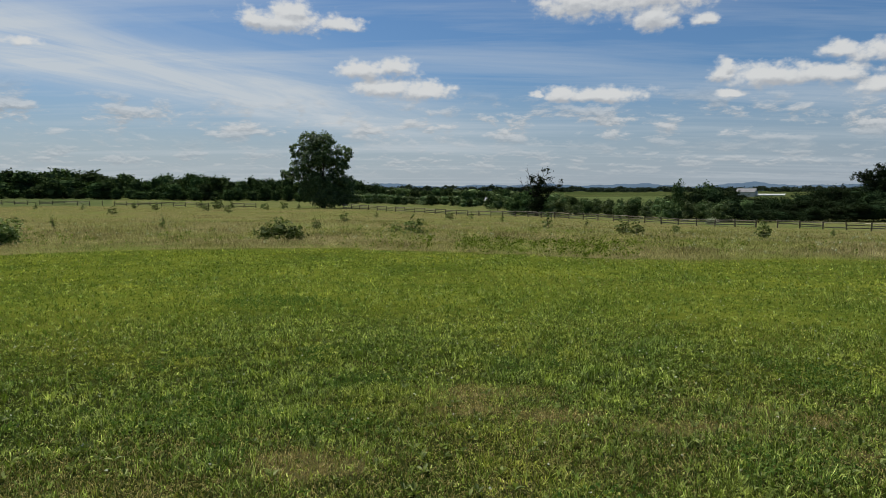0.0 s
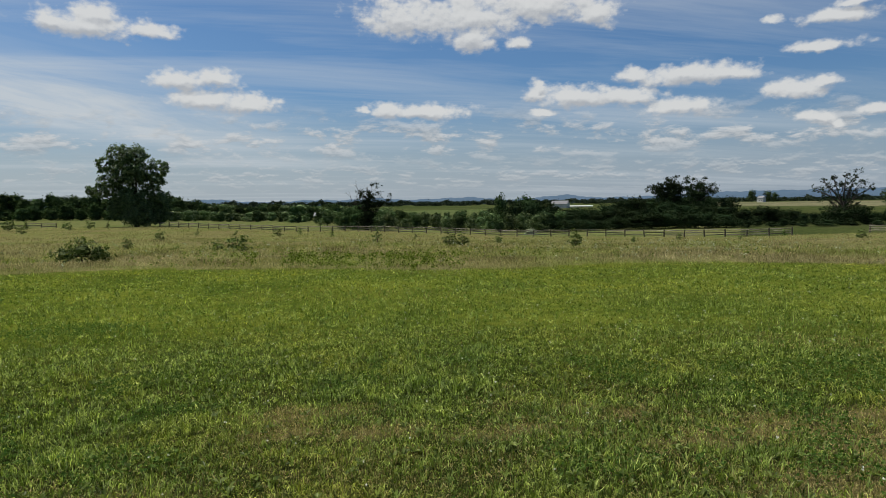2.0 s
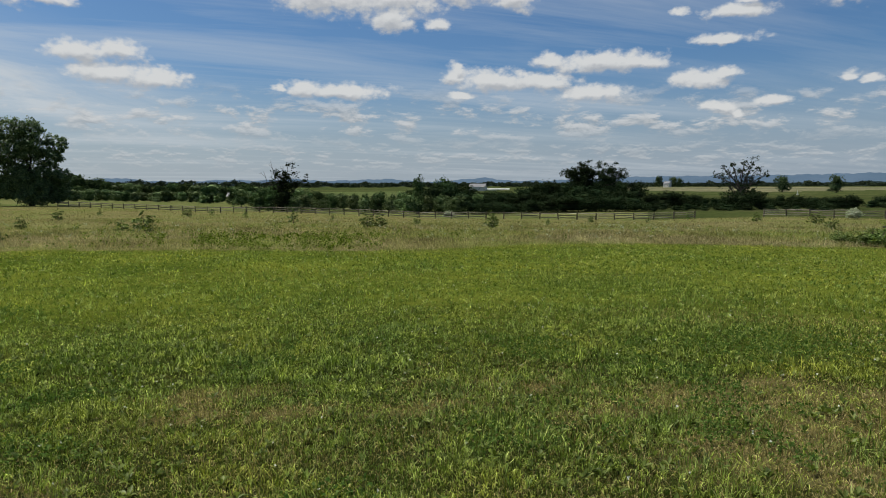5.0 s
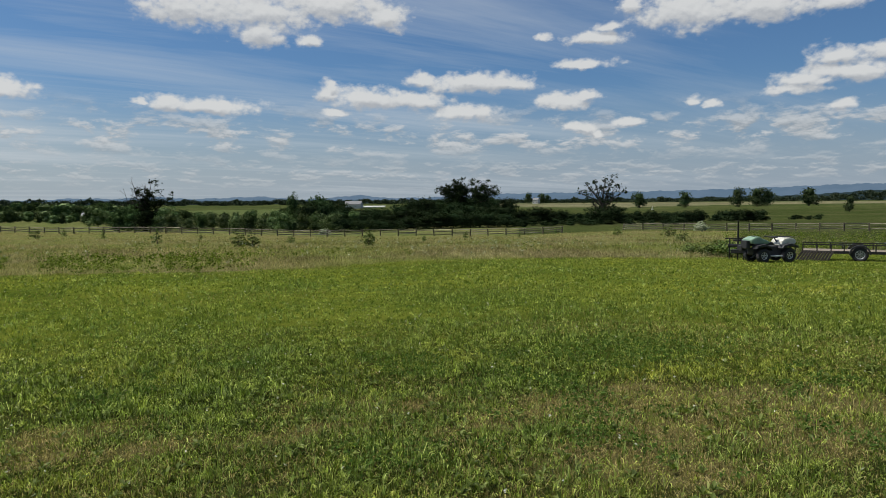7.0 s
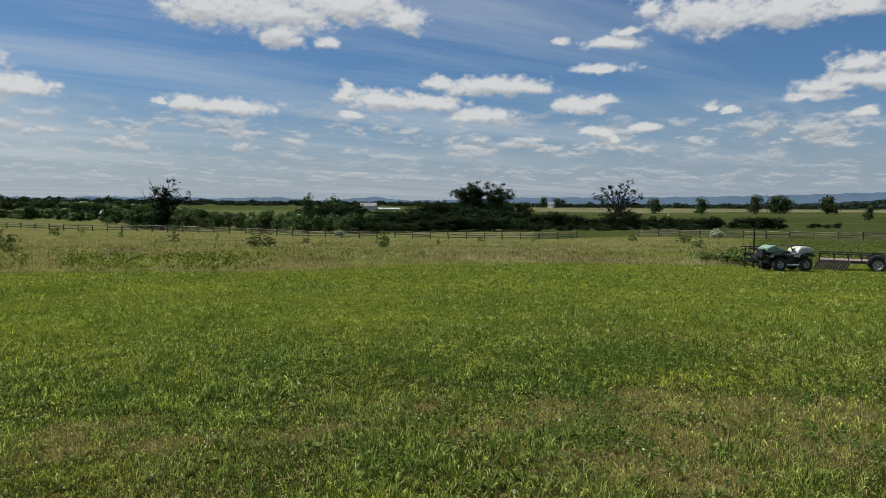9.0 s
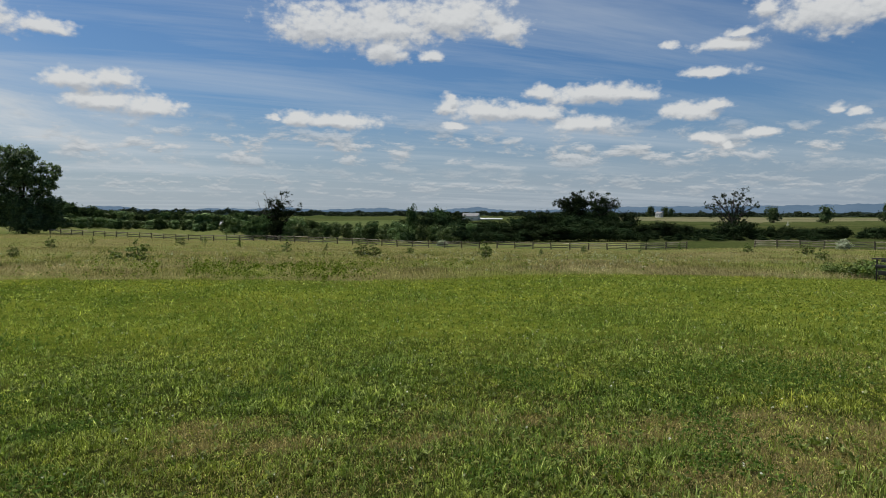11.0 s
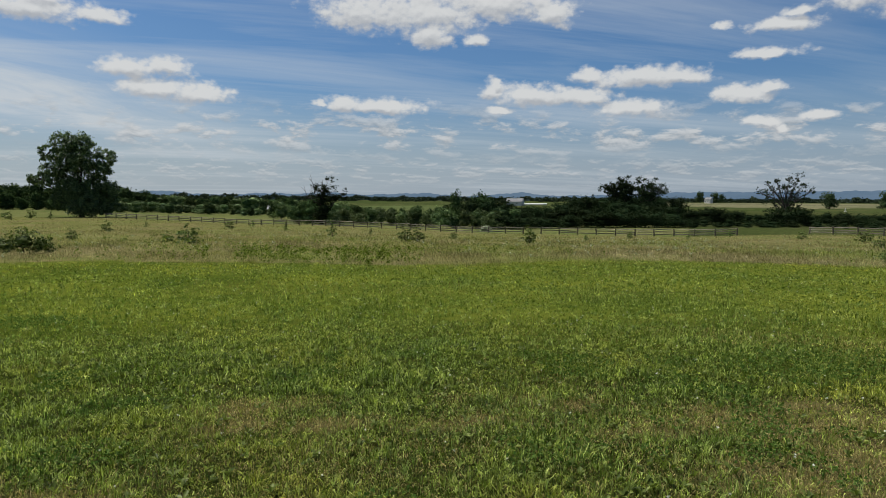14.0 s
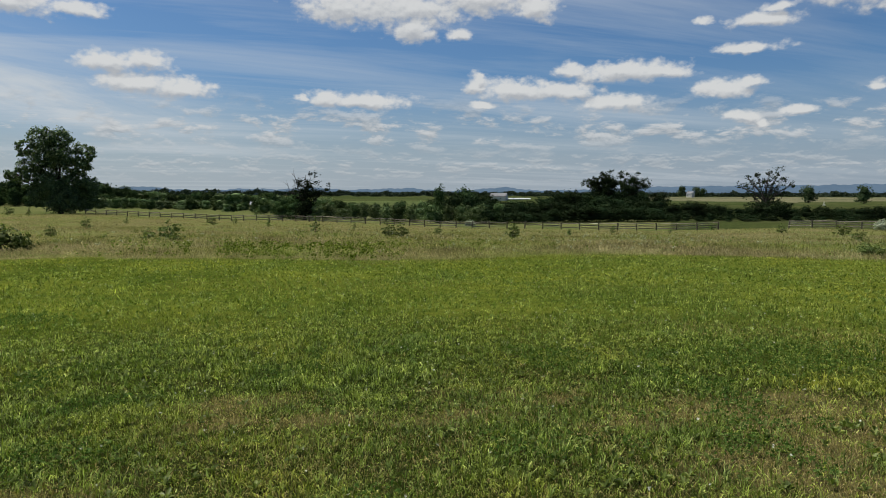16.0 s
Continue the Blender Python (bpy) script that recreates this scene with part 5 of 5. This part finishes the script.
def scatter(rng, b0, b1, r0, r1, density):
    n = int((b1 - b0) / 360 * math.pi * (r1 * r1 - r0 * r0) * density)
    r = np.sqrt(rng.uniform(r0 * r0, r1 * r1, n))
    b = rng.uniform(b0, b1, n)
    return r * np.sin(np.radians(b)), r * np.cos(np.radians(b)), r, b


def blades(rng, x, y, h, w, lean=0.5, bent=True, ways=None):
    """Curved blades: five corners when bent, else one long triangle."""
    n = len(x)
    base = np.stack([x, y, level(x, y) - 0.01], -1)
    a, f = rng.uniform(0, 6.283, n), rng.uniform(0, 6.283, n)
    a = a if ways is None else ways
    way = np.stack([np.cos(a), np.sin(a), np.zeros(n)], -1)
    side = np.stack([np.cos(f), np.sin(f), np.zeros(n)], -1) * (w / 2)[:, None]
    k = np.abs(rng.normal(0, lean, n))[:, None]
    H = h[:, None]
    up = np.array([0, 0, 1.0])
    tip = base + (up + way * k) / np.sqrt(1 + k * k) * H * np.array([1, 1, 1]) - up * H * 0.12 * k
    if not bent:
        v = np.stack([base - side, base + side, tip], 1).reshape(-1, 3)
        return v, np.arange(n * 3).reshape(-1, 3)
    mid = base + (up * 0.55 + way * k * 0.3) * H
    v = np.stack([base, mid - side, tip, mid + side], 1).reshape(-1, 3)
    o = (np.arange(n) * 4)[:, None]
    return v, np.concatenate([o + np.array([[0, 1, 3]]), o + np.array([[1, 2, 3]])])


def fans(rng, x, y, per, h, w, lean):
    """Grass plants: bent blades that fan out of one root, so that each plant is one piece."""
    n = len(x)
    root = np.stack([x, y, level(x, y) - 0.01], -1)
    a, f = rng.uniform(0, 6.283, (n, per)), rng.uniform(0, 6.283, (n, per))
    way = np.stack([np.cos(a), np.sin(a), np.zeros((n, per))], -1)
    side = np.stack([np.cos(f), np.sin(f), np.zeros((n, per))], -1) * (w * rng.uniform(0.6, 1.3, (n, per)) / 2)[..., None]
    k = np.abs(rng.normal(0, lean, (n, per)))[..., None]
    H = (h[:, None] * rng.uniform(0.55, 1.15, (n, per)))[..., None]
    up = np.array([0, 0, 1.0])
    mid = root[:, None] + (up * 0.58 + way * k * 0.35) * H
    tip = root[:, None] + (up + way * k) / np.sqrt(1 + k * k) * H * 1.05
    v = np.concatenate([root[:, None], np.stack([mid - side, tip, mid + side], 2).reshape(n, per * 3, 3)], 1).reshape(-1, 3)
    o = (np.arange(n) * (1 + 3 * per))[:, None]
    b = o + 1 + 3 * np.arange(per)[None]
    r = np.repeat(o, per, 1)
    return v, np.concatenate([np.stack([r, b, b + 2], -1).reshape(-1, 3), np.stack([b, b + 1, b + 2], -1).reshape(-1, 3)])


def join(pieces):
    vs, fs, o = [], [], 0
    for v, f in pieces:
        vs.append(v)
        fs.append(f + o)
        o += len(v)
    return np.concatenate(vs), np.concatenate(fs)


def rim(x, y, b):
    """The mown edge, made uneven."""
    return mown(b) + 1.6 * (value_noise(x, y, 5.0, 41) - 0.5) + 0.8 * (value_noise(x, y, 1.3, 42) - 0.5)


def dryness(x, y):
    """0 where the lawn is lush, 1 on the worn patches."""
    d = np.zeros(len(x))
    for px, py, rx, ry in WORN:
        q = ((x - px) / rx) ** 2 + ((y - py) / ry) ** 2
        d = np.maximum(d, np.exp(-q))
    soft = value_noise(x, y, 0.35, 4) * 0.6 + value_noise(x, y, 0.12, 5) * 0.4
    d = d * 1.5 * (0.35 + soft)
    # the strip nearest the start is thin and half dry
    front = np.clip((5.6 - np.hypot(x, y)) / 0.8, 0, 1) * (0.2 + 0.75 * value_noise(x, y, 0.9, 15))
    wide = np.clip((value_noise(x, y, 2.6, 16) - 0.62) * 3, 0, 0.5)
    return np.clip(np.maximum(np.maximum(d, front * 0.85), wide), 0, 1)


BEDS = [(6.1, 5.6, 1.2, 0.8), (-2.9, 11.8, 1.0, 0.8)]


def bed(x, y):
    """1 in the heart of the dark clover beds, 0 outside."""
    d = np.zeros(len(x))
    for px, py, rx, ry in BEDS:
        d = np.maximum(d, np.exp(-(((x - px) / rx) ** 2 + ((y - py) / ry) ** 2) ** 2))
    return d


def tufted(rng, b0, b1, r0, r1, tufts, per, reach):
    """Roots of blades that grow in tufts, with the way each leans out of its tuft."""
    x, y, r, b = scatter(rng, b0, b1, r0, r1, tufts)
    a = rng.uniform(0, 6.283, (len(x), per))
    d = np.abs(rng.normal(0, reach, (len(x), per)))
    size = np.repeat(rng.uniform(0.6, 1.3, len(x)), per)
    return (x[:, None] + d * np.cos(a)).ravel(), (y[:, None] + d * np.sin(a)).ravel(), a.ravel(), size


rng = np.random.default_rng(5)
green, straw = [], []
#      from   to    loose tufts per  width  bent
ZONES = ((2.3, 6.2, 4600, 70, 12, 0.0050, True), (6.2, 10.5, 2500, 40, 12, 0.0075, True), (10.5, 17, 1150, 12, 9, 0.012, False), (17, 54, 400, 3, 8, 0.023, False))
far_green = []
for r0, r1, loose, tufts, per, w, bent in ZONES:
    x, y, r, b = scatter(rng, -38, 73, r0, r1, loose)
    tx, ty, ta, ts = tufted(rng, -38, 73, r0, r1, tufts, per, 0.03)
    ways = np.concatenate([rng.uniform(0, 6.283, len(x)), ta])
    big_ = np.concatenate([np.full(len(x), 0.7), ts])
    x, y = np.concatenate([x, tx]), np.concatenate([y, ty])
    r, b = np.hypot(x, y), np.degrees(np.arctan2(x, y))
    keep = (r < rim(x, y, b) + np.abs(rng.normal(0, 0.6, len(r)))) & (rng.random(len(r)) > dryness(x, y) * 0.8) & (rng.random(len(r)) > bed(x, y) * 0.55)
    fleck = {2.3: 0.10, 6.2: 0.15, 10.5: 0.24, 17: 0.40}[r0]
    close = value_noise(x, y, fleck, 18) * 0.65 + value_noise(x, y, fleck * 0.45, 19) * 0.35
    keep &= (close > 0.42) | (rng.random(len(x)) < np.interp(r, [4, 8], [0.8, 0.22]))
    x, y, ways, big_ = x[keep], y[keep], ways[keep], big_[keep]
    tuft = 1.5 * value_noise(x, y, 0.24, 1) ** 2 + value_noise(x, y, 0.09, 2) * 0.35
    h = rng.uniform(0.06, 0.14, len(x)) * (0.34 + 0.85 * tuft) * big_
    h *= 0.65 + 0.75 * value_noise(x, y, 1.4, 12)
    h *= np.interp(np.hypot(x, y), [5, 9, 18, 30], [1.0, 0.85, 0.65, 0.55])
    h *= np.interp(np.hypot(x, y), [9, 15], [1, 0]) + np.interp(np.hypot(x, y), [9, 15], [0, 1]) * (0.45 + 2.0 * value_noise(x, y, 0.7, 17) ** 2) * (0.45 + 1.9 * value_noise(x, y, 0.17, 61) ** 2)
    h[rng.random(len(x)) < 0.010] *= 1.7
    w_ = w * rng.uniform(0.6, 1.3, len(x))
    # the brightened copy takes over with distance
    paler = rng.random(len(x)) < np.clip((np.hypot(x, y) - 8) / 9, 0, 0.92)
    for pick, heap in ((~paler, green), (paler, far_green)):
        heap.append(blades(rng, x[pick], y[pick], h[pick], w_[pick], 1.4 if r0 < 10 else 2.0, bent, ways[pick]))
    x, y, r, b = scatter(rng, -38, 73, r0, r1, loose * (1.15 if r0 < 6 else 0.75))
    keep = (r < mown(b)) & (rng.random(len(r)) < np.where(r > 9, 0.06, 0.03) + dryness(x, y) * 0.9)
    x, y = x[keep], y[keep]
    straw.append(blades(rng, x, y, rng.uniform(0.02, 0.075, len(x)), w * rng.uniform(0.4, 1.0, len(x)), 2.2, bent))
for b0, b1, r0, r1, dens in ((-180, -38, 0.3, 14, 230), (73, 180, 0.3, 14, 230), (-38, 73, 0.3, 2.3, 900)):
    x, y, r, b = scatter(rng, b0, b1, r0, r1, dens)
    green.append(blades(rng, x, y, rng.uniform(0.04, 0.1, len(x)), 0.016 * rng.uniform(0.6, 1.3, len(x)), 0.9, False))
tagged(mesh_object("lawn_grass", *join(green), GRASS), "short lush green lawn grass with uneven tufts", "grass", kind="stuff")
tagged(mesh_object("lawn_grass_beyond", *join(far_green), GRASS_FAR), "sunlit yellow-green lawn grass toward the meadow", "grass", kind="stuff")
tagged(mesh_object("dry_grass", *join(straw), STRAW), "dry straw coloured blades among the lawn", "grass", kind="stuff")

# single grass plants that stand out of the turf
plants = []
for r0, r1, dens, per, w, tall_ in ((2.4, 6.2, 120, 10, 0.005, 0.075), (6.2, 10.5, 85, 8, 0.008, 0.075), (10.5, 17, 46, 7, 0.012, 0.075), (17, 27, 17, 6, 0.020, 0.07), (27, 52, 6, 5, 0.034, 0.07)):
    x, y, r, b = scatter(rng, -38, 73, r0, r1, dens)
    keep = (r < rim(x, y, b)) & (rng.random(len(x)) > dryness(x, y) * 0.9) & (rng.random(len(x)) < 0.45 + 0.9 * value_noise(x, y, 0.8, 63))
    x, y = x[keep], y[keep]
    h = tall_ * rng.uniform(0.55, 1.3, len(x)) * (0.65 + 0.7 * value_noise(x, y, 1.9, 64))
    plants.append(fans(rng, x, y, per, h, w, 0.55 if r0 < 10 else 1.1))
tagged(mesh_object("grass_plants", *join(plants), TUFT), "separate upright tufts of grass standing in the lawn", "grass", kind="stuff")

# clover, broad weeds and blossoms in the lawn
x, y, r, b = scatter(rng, -38, 73, 2.4, 14, 700)
patchy = value_noise(x, y, 0.7, 8) * 0.7 + value_noise(x, y, 0.2, 9) * 0.3
keep = (patchy > np.where(r < 8, 0.66, 2)) | (rng.random(len(x)) < bed(x, y) * 0.9)
x, y = x[keep], y[keep]
c = np.stack([x, y, level(x, y) + rng.uniform(0.02, 0.06, len(x))], -1)
tagged(mesh_object("clover", *leaves(rng, c, np.full(len(c), 0.008), 3, 0.022, 1.5), CLOVER), "patches of small round clover leaves in the lawn", "clover", kind="stuff")
x, y, r, b = scatter(rng, -42, 80, 2.4, 24, 2.2)
c = np.stack([x, y, level(x, y) + rng.uniform(0.06, 0.11, len(x))], -1)
tagged(mesh_object("clover_blossom", *leaves(rng, c, np.full(len(c), 0.004), 5, 0.014, 0.0), BLOSSOM), "white clover blossoms dotted over the lawn", "flowers", kind="stuff")


x, y, r, b = scatter(rng, -38, 73, 2.4, 8.5, 24.0)
keep = rng.random(len(x)) < np.where(r < 6, 0.3, 0.2) + 0.5 * (value_noise(x, y, 1.1, 14) > 0.6) + 0.9 * np.exp(-((x - 2.6) / 0.9) ** 2 - ((y - 3.6) / 0.6) ** 2)
x, y = x[keep], y[keep]
c = np.stack([x, y, level(x, y) + rng.uniform(0.01, 0.04, len(x))], -1)
tagged(mesh_object("lawn_weeds", *rosettes(rng, c, 8, 0.06), WEED), "broad leaved weeds scattered in the lawn", "weeds", kind="stuff")


# small level leaves among the blades
flat_leaf = []
for r0, r1, dens, size in ((3, 8, 320, 0.017), (8, 16, 190, 0.025), (16, 50, 75, 0.036)):
    x, y, r, b = scatter(rng, -38, 73, r0, r1, dens)
    keep = (r < rim(x, y, b)) & (rng.random(len(x)) < 0.3 + value_noise(x, y, 1.2, 27))
    x, y = x[keep], y[keep]
    c = np.stack([x, y, level(x, y) + rng.uniform(0.02, 0.06, len(x))], -1)
    flat_leaf.append(leaves(rng, c, np.full(len(c), 0.01), 1, size, 1.2))
tagged(mesh_object("lawn_leaves", *join(flat_leaf), FLAT_LEAF), "small level leaves mixed into the lawn", "grass", kind="stuff")

# ---- meadow ----
tall, brown = [], []
FENCE_R = ([-60, -33, -10, 5, 22, 34, 48, 66, 100], [168, 188, 172, 148, 115, 112, 108, 108, 108])
for r0, r1, dens, w, bent in ((22, 34, 160, 0.009, True), (34, 50, 75, 0.015, True), (50, 80, 34, 0.026, False), (80, 190, 8, 0.05, False)):
    x, y, r, b = scatter(rng, -42, 80, r0, r1, dens)
    clump = value_noise(x, y, 2.2, 21) * 0.6 + value_noise(x, y, 0.7, 22) * 0.4
    keep = (r > rim(x, y, b) - np.abs(rng.normal(0, 0.7, len(r)))) & (r < np.interp(b, *FENCE_R) + 2) & (rng.random(len(r)) < (0.25 + clump) * np.interp(b, [53, 58], [1.0, 0.5]))
    x, y, r = x[keep], y[keep], r[keep]
    h = rng.uniform(0.12, 0.42, len(x)) * (0.2 + 0.8 * clump[keep] + 0.8 * value_noise(x, y, 4.5, 24) ** 2) * np.interp(r, [25, 60, 110], [1.05, 0.8, 0.6])
    b = b[keep]
    past = r - rim(x, y, b)
    h *= np.where(b > 20, np.clip(0.6 + past / 3.0, 0.4, 1.15), np.clip(0.3 + past / 4.0, 0.22, 1.0))
    w_ = w * rng.uniform(0.6, 1.3, len(x))
    share = np.interp(b, [-40, -12, -3, 8, 25, 35, 50, 60], [0.85, 0.8, 0.4, 0.3, 0.5, 0.55, 0.75, 0.25]) * np.interp(r, [30, 55, 90], [1, 0.8, 0.5])
    is_brown = rng.random(len(x)) < np.clip(share + 1.5 * (value_noise(x, y, 6.0, 51) - 0.5) + 1.0 * (value_noise(x, y, 17.0, 52) - 0.5), 0.05, 0.95)
    for pick, heap in ((is_brown, brown), (~is_brown, tall)):
        heap.append(blades(rng, x[pick], y[pick], h[pick], w_[pick], 1.7, bent))
tagged(mesh_object("meadow_grass", *join(tall), TALL), "tall olive green grass of the unmown meadow", "grass", kind="stuff")
tagged(mesh_object("dry_meadow_grass", *join(brown), BROWN), "tall brown seeding grass of the unmown meadow", "grass", kind="stuff")
x, y, r, b = scatter(rng, -42, 80, 22, 46, 18.0)
strip = np.exp(-((b - 6) / 9) ** 4) * np.exp(-((r - mown(b) - 2.0) / 1.5) ** 2)
keep = (r > mown(b) + 0.3) & (rng.random(len(r)) < strip * 1.1 * (value_noise(x, y, 1.6, 31) > 0.35) + 0.04 * (value_noise(x, y, 3.0, 30) > 0.6) + 0.3 * np.exp(-((b - 62) / 6) ** 2) * (value_noise(x, y, 2.5, 32) > 0.5))
x, y = x[keep], y[keep]
c = np.stack([x, y, level(x, y) + rng.uniform(0.10, 0.60, len(x))], -1)
tagged(mesh_object("meadow_weeds", *leaves(rng, c, np.full(len(c), 0.085), 14, 0.07, 0.3), MEADOW_WEED), "leafy green weeds along the meadow's edge", "weeds", kind="stuff")

x, y, r, b = scatter(rng, 54, 78, 38, 85, 2.0)
keep = (r > mown(b) + 0.5) & (value_noise(x, y, 2.6, 36) * 0.7 + value_noise(x, y, 0.9, 37) * 0.3 > 0.42)
x, y = x[keep], y[keep]
c = np.stack([x, y, level(x, y) + rng.uniform(0.08, 0.42, len(x))], -1)
tagged(mesh_object("meadow_weeds", *leaves(rng, c, np.full(len(c), 0.13), 8, 0.09, 0.5), MEADOW_WEED), "leafy green weeds in the meadow behind the trailer", "weeds", kind="stuff")

# pale flower heads standing in the meadow
x, y, r, b = scatter(rng, -42, 80, 24, 60, 3.0)
keep = (r > mown(b) + 0.8) & (rng.random(len(r)) < 0.05 + 0.6 * np.exp(-((b + 2.8) / 1.2) ** 2 - ((r - 32) / 3.0) ** 2) + 0.25 * np.exp(-((b - 34) / 8) ** 2) * (value_noise(x, y, 4.0, 33) > 0.5))
x, y = x[keep], y[keep]
c = np.stack([x, y, level(x, y) + rng.uniform(0.25, 0.6, len(x))], -1)
tagged(mesh_object("meadow_flowers", *leaves(rng, c, np.full(len(c), 0.05), 6, 0.06, 0.3), LEAF_GREY), "pale flower heads among the meadow grass", "flowers", kind="stuff")
